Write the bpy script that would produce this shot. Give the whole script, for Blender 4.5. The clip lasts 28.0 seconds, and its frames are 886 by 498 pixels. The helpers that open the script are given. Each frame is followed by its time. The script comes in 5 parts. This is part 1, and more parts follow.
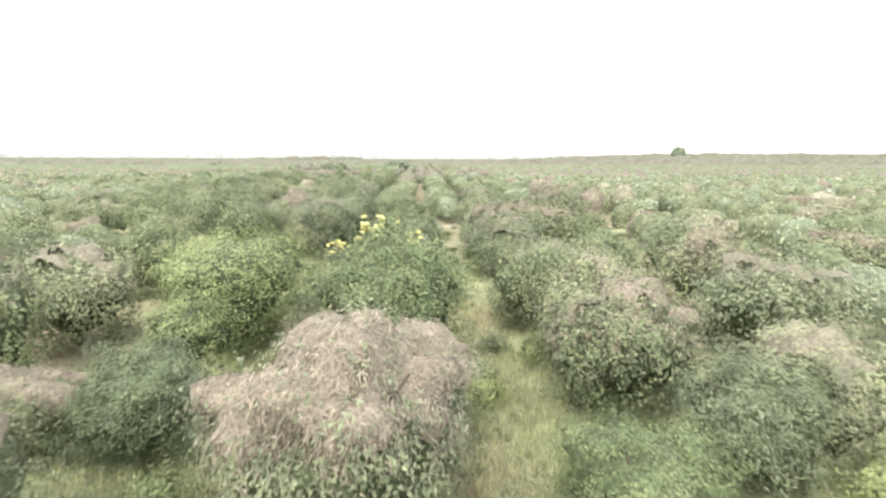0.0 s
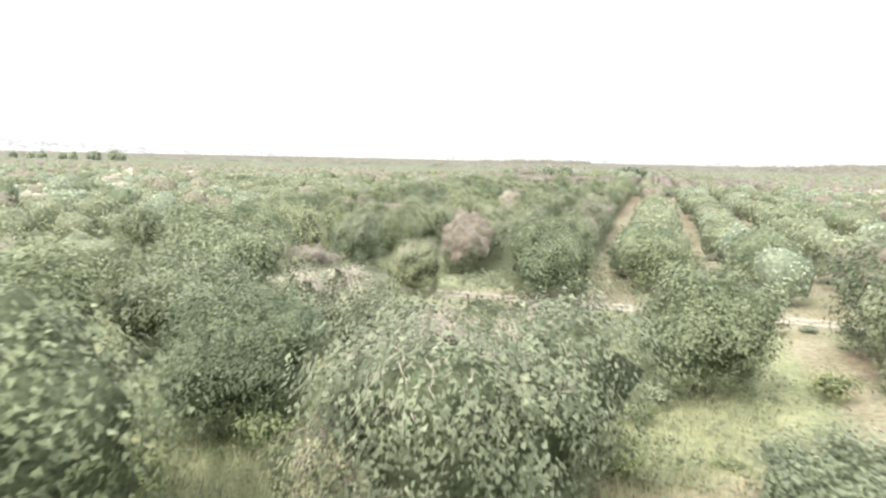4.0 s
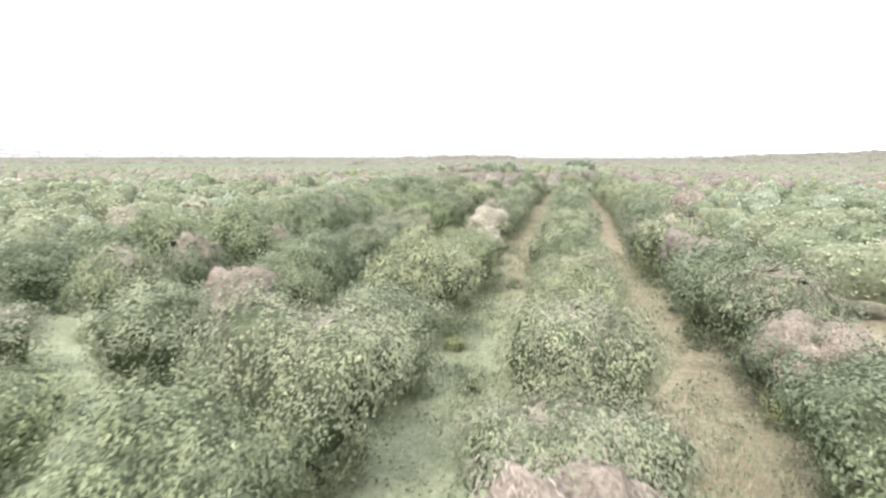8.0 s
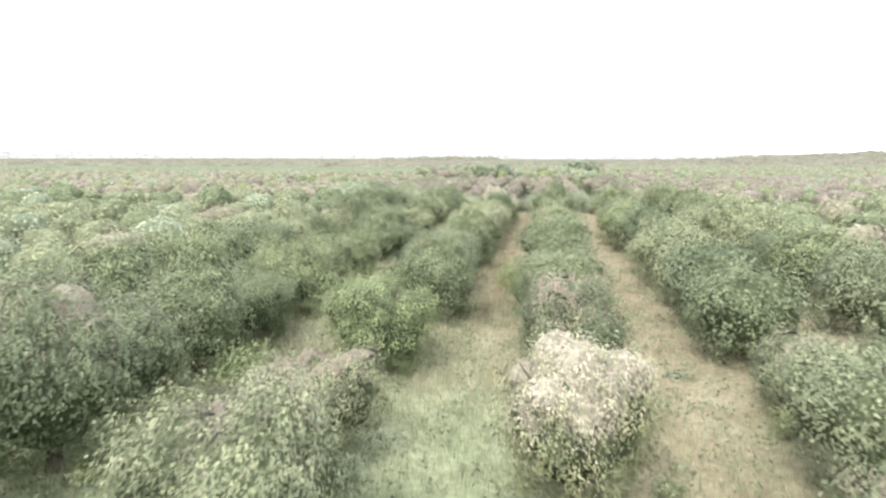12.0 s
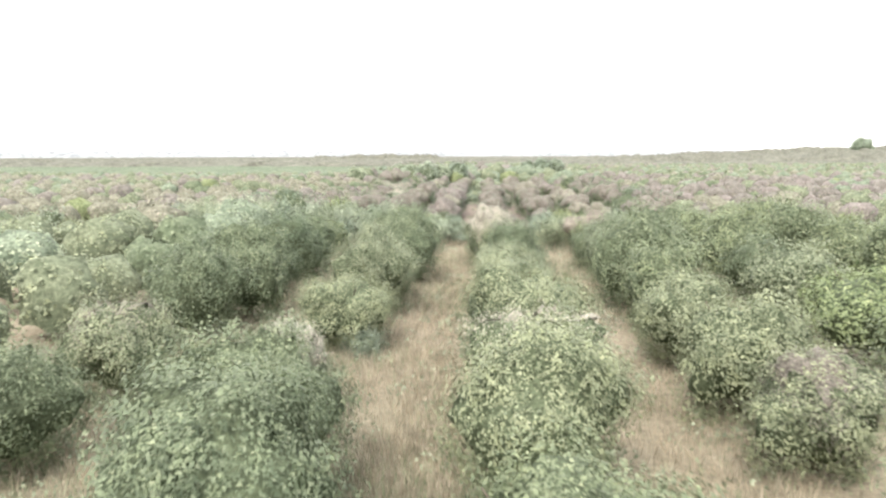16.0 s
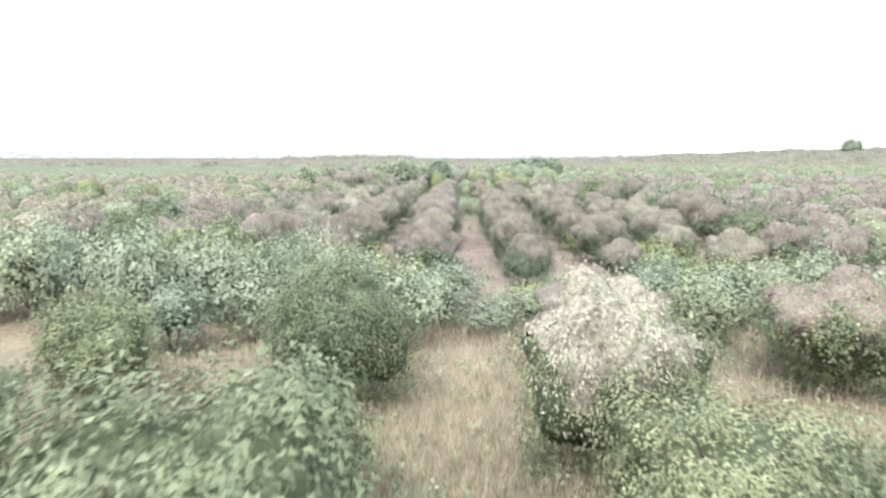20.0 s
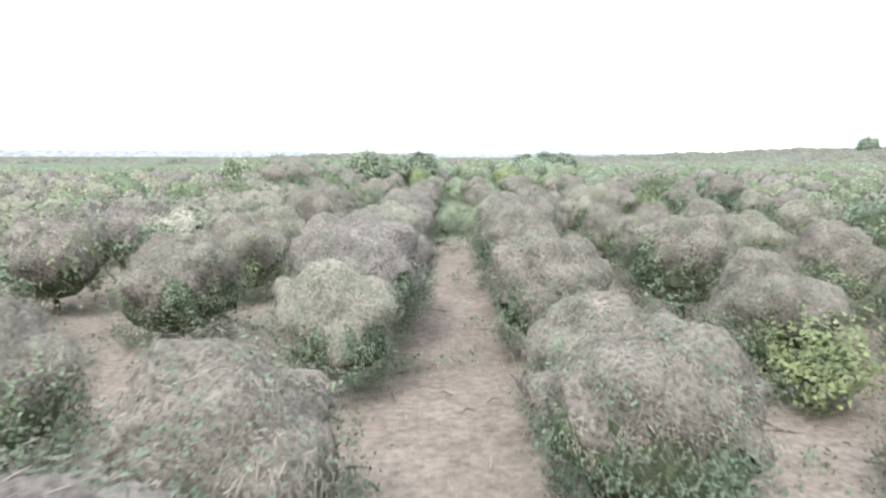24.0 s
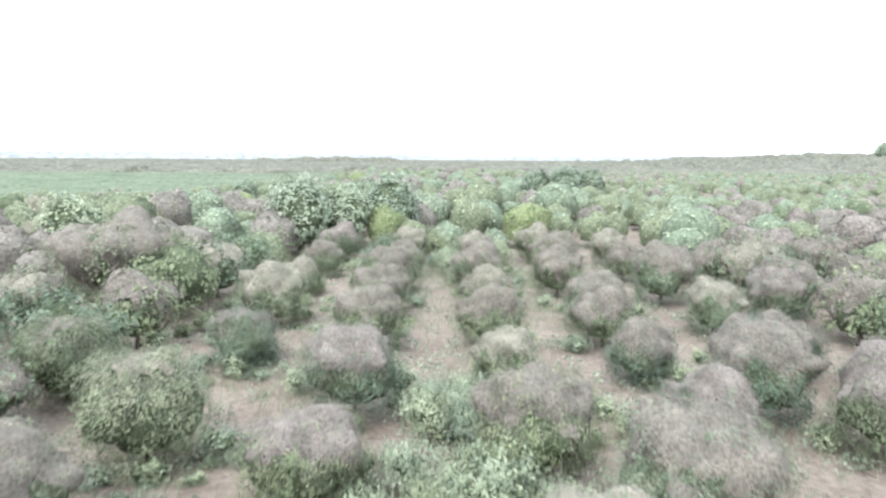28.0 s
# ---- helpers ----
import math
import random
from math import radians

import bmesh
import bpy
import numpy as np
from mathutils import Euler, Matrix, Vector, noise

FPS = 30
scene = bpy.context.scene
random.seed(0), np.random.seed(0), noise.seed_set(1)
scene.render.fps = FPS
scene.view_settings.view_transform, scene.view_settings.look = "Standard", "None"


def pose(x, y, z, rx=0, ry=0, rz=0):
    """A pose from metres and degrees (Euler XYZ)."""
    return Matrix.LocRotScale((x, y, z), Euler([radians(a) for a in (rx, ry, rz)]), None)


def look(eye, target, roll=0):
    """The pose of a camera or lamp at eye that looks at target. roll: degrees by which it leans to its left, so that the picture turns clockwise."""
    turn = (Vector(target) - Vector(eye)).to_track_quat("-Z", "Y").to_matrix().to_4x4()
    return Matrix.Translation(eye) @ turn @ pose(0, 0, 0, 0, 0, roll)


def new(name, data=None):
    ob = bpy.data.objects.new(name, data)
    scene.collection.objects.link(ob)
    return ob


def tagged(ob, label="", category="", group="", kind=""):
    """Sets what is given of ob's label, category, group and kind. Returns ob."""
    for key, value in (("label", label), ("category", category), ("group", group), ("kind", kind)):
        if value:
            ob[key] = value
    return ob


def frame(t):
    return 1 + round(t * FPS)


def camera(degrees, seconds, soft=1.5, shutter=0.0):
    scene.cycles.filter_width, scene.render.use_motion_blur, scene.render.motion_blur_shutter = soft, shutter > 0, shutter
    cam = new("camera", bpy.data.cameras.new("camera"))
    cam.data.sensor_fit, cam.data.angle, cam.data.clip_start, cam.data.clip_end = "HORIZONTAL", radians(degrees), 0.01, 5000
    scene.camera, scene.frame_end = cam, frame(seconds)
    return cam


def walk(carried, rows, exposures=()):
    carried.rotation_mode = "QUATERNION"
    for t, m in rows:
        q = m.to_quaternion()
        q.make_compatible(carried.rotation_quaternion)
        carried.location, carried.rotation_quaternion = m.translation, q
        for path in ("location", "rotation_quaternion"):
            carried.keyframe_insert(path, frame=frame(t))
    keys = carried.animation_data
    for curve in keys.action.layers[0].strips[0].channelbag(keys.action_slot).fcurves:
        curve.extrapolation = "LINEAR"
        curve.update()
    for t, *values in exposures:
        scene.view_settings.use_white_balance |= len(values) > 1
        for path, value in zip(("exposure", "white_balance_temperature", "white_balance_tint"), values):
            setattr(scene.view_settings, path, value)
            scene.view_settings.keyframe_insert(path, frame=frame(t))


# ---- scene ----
cam = camera(67.1, 28.0, soft=2.4, shutter=0.25)
PATH = [
    (0.0, 0.746, 2.430, 7.051, 82.195, -0.235, -1.868),
    (0.5, 0.580, 7.206, 7.003, 82.218, -0.235, -1.904),
    (1.0, 0.455, 11.863, 6.986, 82.242, -0.235, -1.951),
    (1.5, 0.335, 15.985, 6.965, 82.242, -0.570, 0.643),
    (2.0, 0.298, 20.632, 6.945, 82.242, -0.905, 7.619),
    (2.5, 0.078, 25.190, 6.905, 82.231, -1.159, 14.534),
    (3.0, -0.379, 29.258, 6.883, 82.218, -1.412, 17.290),
    (3.5, -1.242, 33.843, 6.906, 82.289, -1.339, 17.135),
    (4.0, -2.588, 38.753, 6.809, 82.274, -1.266, 17.311),
    (4.5, -4.203, 43.740, 6.658, 82.242, -1.104, 17.233),
    (5.0, -5.906, 48.634, 6.504, 82.209, -0.942, 17.155),
    (5.5, -7.526, 53.302, 6.397, 82.194, -0.869, 17.009),
    (6.0, -8.874, 57.622, 6.391, 82.194, -0.760, 16.997),
    (6.5, -10.001, 61.414, 6.427, 82.171, -0.633, 15.936),
    (7.0, -11.250, 65.254, 6.427, 82.147, -0.507, 14.738),
    (7.5, -12.372, 69.263, 6.419, 82.123, -0.308, 14.772),
    (8.0, -13.539, 73.449, 6.437, 82.099, -0.109, 10.570),
    (8.5, -14.402, 77.111, 6.419, 82.100, -0.090, 8.563),
    (9.0, -15.398, 81.029, 6.484, 82.100, -0.072, 8.527),
    (9.5, -16.262, 85.303, 6.452, 82.111, -0.068, 8.489),
    (10.0, -17.052, 89.694, 6.448, 82.123, -0.063, 8.498),
    (10.5, -17.718, 93.627, 6.456, 82.135, -0.059, 8.474),
    (11.0, -18.276, 97.329, 6.473, 82.147, -0.054, 8.501),
    (11.5, -18.837, 101.433, 6.454, 82.171, -0.081, 8.590),
    (12.0, -19.385, 105.463, 6.422, 82.195, -0.109, 8.958),
    (12.5, -19.907, 109.309, 6.389, 82.195, -0.362, 11.902),
    (13.0, -20.600, 113.348, 6.398, 82.195, -0.419, 12.857),
    (13.5, -21.411, 117.433, 6.412, 82.195, -0.543, 15.400),
    (14.0, -22.263, 121.445, 6.407, 82.195, -0.667, 17.944),
    (14.5, -23.075, 125.298, 6.377, 82.195, -0.724, 18.679),
    (15.0, -23.780, 128.944, 6.333, 82.100, -0.181, 7.730),
    (15.5, -24.532, 132.525, 6.446, 82.028, 0.181, 3.652),
    (16.0, -25.334, 135.905, 6.431, 82.004, 0.181, 3.481),
    (16.5, -25.933, 139.322, 6.210, 82.015, 0.145, 3.372),
    (17.0, -26.368, 142.905, 5.838, 82.027, 0.109, 3.352),
    (17.5, -26.630, 146.296, 5.476, 82.064, 0.091, 3.364),
    (18.0, -26.866, 149.985, 5.305, 82.099, 0.072, 3.356),
    (18.5, -27.062, 153.753, 5.372, 82.111, 0.054, 3.305),
    (19.0, -27.220, 157.421, 5.362, 82.123, 0.036, 1.537),
    (19.5, -27.294, 160.726, 5.376, 82.147, 0.009, 1.498),
    (20.0, -27.484, 164.153, 5.441, 82.171, -0.018, 1.270),
    (20.5, -27.465, 167.665, 5.471, 82.195, 0.000, -0.014),
    (21.0, -27.403, 171.260, 5.529, 82.211, -0.024, 0.003),
    (21.5, -27.388, 174.616, 5.580, 82.227, -0.048, -0.066),
    (22.0, -27.253, 178.015, 5.603, 82.243, -0.072, 0.005),
    (22.5, -27.214, 181.499, 5.667, 82.219, -0.091, -0.188),
    (23.0, -27.074, 185.021, 5.331, 82.209, -0.096, 0.208),
    (23.5, -26.886, 188.323, 4.808, 82.185, -0.109, 0.538),
    (24.0, -26.696, 191.263, 4.307, 82.161, -0.121, 0.868),
    (24.5, -26.600, 194.800, 4.029, 82.150, -0.127, 1.017),
    (25.0, -26.560, 198.372, 3.974, 82.126, -0.181, 1.025),
    (25.5, -26.484, 202.777, 3.985, 82.134, -0.193, 0.926),
    (26.0, -26.479, 206.835, 3.915, 82.142, -0.205, 0.826),
    (26.5, -26.430, 209.873, 3.908, 82.150, -0.217, 0.626),
    (27.0, -26.406, 212.921, 3.977, 82.221, -0.262, 0.531),
    (27.5, -26.316, 216.495, 5.055, 82.293, -0.308, 0.436),
    (28.0, -26.221, 219.815, 6.528, 82.293, -0.308, 0.436),
]
EXPOSURE = [(0.0, 1.8, 7150, 5), (1.2, 1.88, 7600, 4), (2.2, 1.94, 7750, 4), (3.0, 1.9, 7100, 6), (3.5, 1.84, 6980, 8), (6.0, 1.84, 6600, 15), (8.0, 1.84, 6700, 13), (10.0, 1.87, 6850, 8), (12.0, 1.82, 6900, 7), (16.0, 1.8, 6800, 9), (20.0, 1.8, 6450, 8), (22.5, 1.7, 6250, 6), (25.0, 1.58, 6100, 5), (28.0, 1.78, 6050, 5)]
walk(cam, [(t, pose(x, y, z, rx, ry, rz)) for t, x, y, z, rx, ry, rz in PATH], EXPOSURE)

# ---- sky and sun: high overcast ----
SUN_EL, SUN_AZ = radians(48), radians(200)
world = bpy.data.worlds.new("overcast_sky")
scene.world = world
world.use_nodes = True
wn, wl = world.node_tree.nodes, world.node_tree.links
wn.clear()
sky = wn.new("ShaderNodeTexSky")
sky.sky_type, sky.sun_disc, sky.sun_elevation, sky.sun_rotation = "NISHITA", False, SUN_EL, SUN_AZ
sky.dust_density = 4.0
veil = wn.new("ShaderNodeMix")
veil.data_type = "RGBA"
veil.inputs["Factor"].default_value = 0.82
veil.inputs["B"].default_value = (7.6, 7.7, 7.8, 1)
back = wn.new("ShaderNodeBackground")
back.inputs["Strength"].default_value = 0.12
wout = wn.new("ShaderNodeOutputWorld")
wl.new(sky.outputs["Color"], veil.inputs["A"])
wl.new(veil.outputs["Result"], back.inputs["Color"])
wl.new(back.outputs["Background"], wout.inputs["Surface"])

sun = new("sun", bpy.data.lights.new("sun", "SUN"))
sun.data.energy, sun.data.angle, sun.data.color = 1.1, radians(14), (1.0, 0.96, 0.9)
sun.matrix_basis = look((60 * math.sin(SUN_AZ), 60 * math.cos(SUN_AZ), 70), (0, 0, 0))

# ---- materials ----


def shader(name):
    m = bpy.data.materials.new(name)
    m.use_nodes = True
    nodes, links = m.node_tree.nodes, m.node_tree.links
    return m, nodes, links, nodes["Principled BSDF"]


def ramp(nodes, stops):
    r = nodes.new("ShaderNodeValToRGB")
    e = r.color_ramp.elements
    while len(e) < len(stops):
        e.new(0.5)
    for k, (p, c) in enumerate(stops):
        e[k].position, e[k].color = p, (*c, 1)
    return r


def noise_tex(nodes, links, scale, detail=3.0, coords="Position", rough=0.6):
    if coords == "Position":
        src = nodes.new("ShaderNodeNewGeometry").outputs["Position"]
    else:
        src = nodes.new("ShaderNodeTexCoord").outputs[coords]
    n = nodes.new("ShaderNodeTexNoise")
    n.inputs["Scale"].default_value, n.inputs["Detail"].default_value, n.inputs["Roughness"].default_value = scale, detail, rough
    links.new(src, n.inputs["Vector"])
    return n


def mixer(nodes, links, fac, a, b, mode="MIX"):
    x = nodes.new("ShaderNodeMix")
    x.data_type, x.blend_type = "RGBA", mode
    for socket, v in (("Factor", fac), ("A", a), ("B", b)):
        if isinstance(v, (int, float)):
            x.inputs[socket].default_value = v
        elif isinstance(v, tuple):
            x.inputs[socket].default_value = (*v, 1)
        else:
            links.new(v, x.inputs[socket])
    return x.outputs["Result"]


def leaf_material(name, dark, mid, light, tip=None, rough=0.5, glow=0.25, patch=0.35, spread=1.0):
    """Foliage: each leaf has its own tone, each tree its own cast, with patches of paler growth."""
    m, nodes, links, bsdf = shader(name)
    geo, info = nodes.new("ShaderNodeNewGeometry"), nodes.new("ShaderNodeObjectInfo")
    near_mid = lambda c, k: tuple(m0 + (v - m0) * k for v, m0 in zip(c, mid))
    stops = [(0.0, near_mid(dark, 0.6)), (0.5, mid), (0.93, near_mid(light, 0.6))] + ([(0.98, near_mid(tip, 0.7))] if tip else [(1.0, near_mid(light, 0.6))])
    tone = ramp(nodes, stops)
    links.new(geo.outputs["Random Per Island"], tone.inputs["Fac"])
    big = noise_tex(nodes, links, 0.55, 2.0)
    cast = ramp(nodes, [(0.0, (1 - 0.3 * spread, 1 - 0.24 * spread, 1 - 0.22 * spread)), (0.5, (1.0, 1.0, 1.0)), (1.0, (1 + 0.2 * spread, 1 + 0.17 * spread, 1 + 0.08 * spread))])
    links.new(info.outputs["Random"], cast.inputs["Fac"])
    col = mixer(nodes, links, 1.0, tone.outputs["Color"], cast.outputs["Color"], "MULTIPLY")
    shoot = noise_tex(nodes, links, 2.6, 1.0)
    tones = ramp(nodes, [(0.36, (0.66, 0.69, 0.66)), (0.5, (1.0, 1.0, 1.0)), (0.64, (1.32, 1.3, 1.25))])
    links.new(shoot.outputs["Fac"], tones.inputs["Fac"])
    col = mixer(nodes, links, 1.0, col, tones.outputs["Color"], "MULTIPLY")
    patches = ramp(nodes, [(0.45, (0, 0, 0)), (0.7, (1, 1, 1))])
    links.new(big.outputs["Fac"], patches.inputs["Fac"])
    k = nodes.new("ShaderNodeMath")
    k.operation, k.inputs[1].default_value = "MULTIPLY", patch
    links.new(patches.outputs["Color"], k.inputs[0])
    col = mixer(nodes, links, k.outputs["Value"], col, light)
    small = noise_tex(nodes, links, 21.0, 2.0)
    spots = ramp(nodes, [(0.34, (0.9, 0.9, 0.9)), (0.52, (1.02, 1.02, 1.02)), (0.68, (1.1, 1.1, 1.09))])
    links.new(small.outputs["Fac"], spots.inputs["Fac"])
    col = mixer(nodes, links, 1.0, col, spots.outputs["Color"], "MULTIPLY")
    bp = nodes.new("ShaderNodeBump")
    bp.inputs["Strength"].default_value, bp.inputs["Distance"].default_value = 0.35, 0.02
    links.new(small.outputs["Fac"], bp.inputs["Height"])
    links.new(bp.outputs["Normal"], bsdf.inputs["Normal"])
    links.new(col, bsdf.inputs["Base Color"])
    bsdf.inputs["Roughness"].default_value = rough
    bsdf.inputs["Specular IOR Level"].default_value = 0.25
    trans = nodes.new("ShaderNodeBsdfTranslucent")
    links.new(col, trans.inputs["Color"])
    both = nodes.new("ShaderNodeMixShader")
    both.inputs["Fac"].default_value = glow
    links.new(bsdf.outputs["BSDF"], both.inputs[1])
    links.new(trans.outputs["BSDF"], both.inputs[2])
    links.new(both.outputs["Shader"], nodes["Material Output"].inputs["Surface"])
    return m


def matt_material(name, low, high, scale, fine, bump=0.5, rough=0.9):
    """Dry matter, soil, bark: two noises and a relief."""
    m, nodes, links, bsdf = shader(name)
    a, b = noise_tex(nodes, links, scale, 4.0), noise_tex(nodes, links, fine, 3.0)
    mid = tuple((p + q) / 2 for p, q in zip(low, high))
    ra = ramp(nodes, [(0.3, low), (0.5, mid), (0.72, high)])
    links.new(a.outputs["Fac"], ra.inputs["Fac"])
    rb = ramp(nodes, [(0.32, (0.5, 0.5, 0.5)), (0.62, (1.15, 1.15, 1.15))])
    links.new(b.outputs["Fac"], rb.inputs["Fac"])
    links.new(mixer(nodes, links, 1.0, ra.outputs["Color"], rb.outputs["Color"], "MULTIPLY"), bsdf.inputs["Base Color"])
    bp = nodes.new("ShaderNodeBump")
    bp.inputs["Strength"].default_value, bp.inputs["Distance"].default_value = bump, 0.05
    links.new(b.outputs["Fac"], bp.inputs["Height"])
    links.new(bp.outputs["Normal"], bsdf.inputs["Normal"])
    bsdf.inputs["Roughness"].default_value = rough
    bsdf.inputs["Specular IOR Level"].default_value = 0.15
    return m


LEAF = leaf_material("citrus_leaf", (0.105, 0.134, 0.084), (0.165, 0.2, 0.128), (0.23, 0.262, 0.17), (0.31, 0.335, 0.23))
LEAF_PALE = leaf_material("pale_leaf", (0.145, 0.17, 0.112), (0.22, 0.247, 0.168), (0.29, 0.32, 0.215), (0.37, 0.39, 0.275))
LEAF_FRESH = leaf_material("fresh_leaf", (0.115, 0.15, 0.08), (0.182, 0.228, 0.124), (0.26, 0.305, 0.172), (0.34, 0.375, 0.22))
LEAF_LIME = leaf_material("lime_leaf", (0.145, 0.172, 0.085), (0.235, 0.27, 0.14), (0.34, 0.375, 0.21))
LEAF_TEAL = leaf_material("teal_leaf", (0.085, 0.122, 0.086), (0.142, 0.187, 0.135), (0.22, 0.265, 0.195))
LEAF_SILVER = leaf_material("silver_weed_leaf", (0.17, 0.205, 0.148), (0.27, 0.31, 0.235), (0.37, 0.41, 0.322))
LEAF_BLUE = leaf_material("grey_green_leaf", (0.15, 0.19, 0.14), (0.25, 0.295, 0.225), (0.36, 0.4, 0.315), (0.47, 0.49, 0.4))
# crown core: shade between the leaves is put into this dark green
CORE = matt_material("dark_core_shade", (0.062, 0.078, 0.047), (0.122, 0.145, 0.091), 2.0, 11.0)
VINE_PINK = leaf_material("pink_dry_vine", (0.175, 0.153, 0.131), (0.262, 0.23, 0.2), (0.365, 0.327, 0.29), rough=0.9, glow=0.1, spread=0.2)
VINE_GREY = leaf_material("grey_dry_vine", (0.142, 0.128, 0.112), (0.208, 0.188, 0.166), (0.275, 0.25, 0.222), rough=0.9, glow=0.1, spread=0.2)
VINE_MAUVE = leaf_material("mauve_dry_vine", (0.155, 0.134, 0.123), (0.225, 0.197, 0.181), (0.295, 0.26, 0.24), rough=0.9, glow=0.1, spread=0.2)
VINE_MOSS = leaf_material("sage_dry_vine", (0.185, 0.172, 0.142), (0.262, 0.246, 0.208), (0.335, 0.314, 0.27), rough=0.9, glow=0.1, spread=0.2)
VINE_WHITE = leaf_material("cream_vine_blossom", (0.3, 0.28, 0.235), (0.39, 0.37, 0.315), (0.47, 0.445, 0.39), rough=0.9, glow=0.1, spread=0.3)
MAT_PINK = matt_material("pink_vine_mat", (0.14, 0.122, 0.103), (0.3, 0.264, 0.228), 1.6, 15.0, 1.0)
MAT_GREY = matt_material("grey_vine_mat", (0.122, 0.11, 0.096), (0.255, 0.23, 0.204), 1.6, 15.0, 1.0)
MAT_MAUVE = matt_material("mauve_vine_mat", (0.138, 0.121, 0.113), (0.28, 0.25, 0.234), 1.6, 15.0, 1.0)
MAT_MOSS = matt_material("sage_vine_mat", (0.16, 0.15, 0.122), (0.31, 0.291, 0.246), 1.6, 15.0, 1.0)
MAT_WHITE = matt_material("cream_vine_mat", (0.2, 0.185, 0.155), (0.38, 0.355, 0.305), 1.6, 11.0, 1.0)
FAR_CROWN = {k: matt_material("far_crown_" + k, low, high, 0.8, 5.0, 1.0) for k, low, high in (
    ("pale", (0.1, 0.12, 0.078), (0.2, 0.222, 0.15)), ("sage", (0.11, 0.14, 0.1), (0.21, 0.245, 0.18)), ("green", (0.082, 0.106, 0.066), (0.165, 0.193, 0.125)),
    ("lime", (0.115, 0.138, 0.07), (0.21, 0.24, 0.128)), ("pink", (0.14, 0.124, 0.1), (0.245, 0.22, 0.186)), ("grey", (0.12, 0.11, 0.098), (0.23, 0.212, 0.192)),
    ("mauve", (0.13, 0.114, 0.105), (0.245, 0.218, 0.203)), ("moss", (0.13, 0.13, 0.098), (0.245, 0.24, 0.187)), ("white", (0.2, 0.195, 0.155), (0.37, 0.355, 0.295)))}
BARK = matt_material("bark", (0.07, 0.06, 0.05), (0.2, 0.17, 0.14), 3.0, 25.0)
YELLOW = leaf_material("yellow_flower", (0.58, 0.545, 0.19), (0.68, 0.65, 0.28), (0.76, 0.74, 0.42), rough=0.7)
GRASS = leaf_material("green_grass", (0.165, 0.21, 0.13), (0.255, 0.302, 0.2), (0.36, 0.405, 0.285), rough=0.7, spread=0.4)
GRASS_STRAW = leaf_material("straw_green_grass", (0.25, 0.262, 0.15), (0.37, 0.38, 0.235), (0.49, 0.495, 0.34), rough=0.7, spread=0.4)
GRASS_DRY = leaf_material("dry_grass", (0.27, 0.225, 0.17), (0.39, 0.34, 0.27), (0.52, 0.465, 0.385), rough=0.8, spread=0.3)
SAND = matt_material("pale_sand", (0.33, 0.295, 0.245), (0.48, 0.445, 0.39), 0.8, 12.0, 0.4)
TRACK = matt_material("dusty_track", (0.24, 0.215, 0.165), (0.38, 0.35, 0.295), 0.7, 9.0, 0.5)
FIELD = matt_material("crop_field", (0.092, 0.12, 0.078), (0.155, 0.182, 0.125), 0.06, 0.9, 0.8)
FAR_LEAF = matt_material("far_foliage", (0.1, 0.101, 0.082), (0.182, 0.18, 0.148), 0.16, 0.7, 1.0)
# blue-grey of the wooded skyline: aerial haze painted into the base colour
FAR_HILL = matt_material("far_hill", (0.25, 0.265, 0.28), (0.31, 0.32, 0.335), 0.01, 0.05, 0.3)


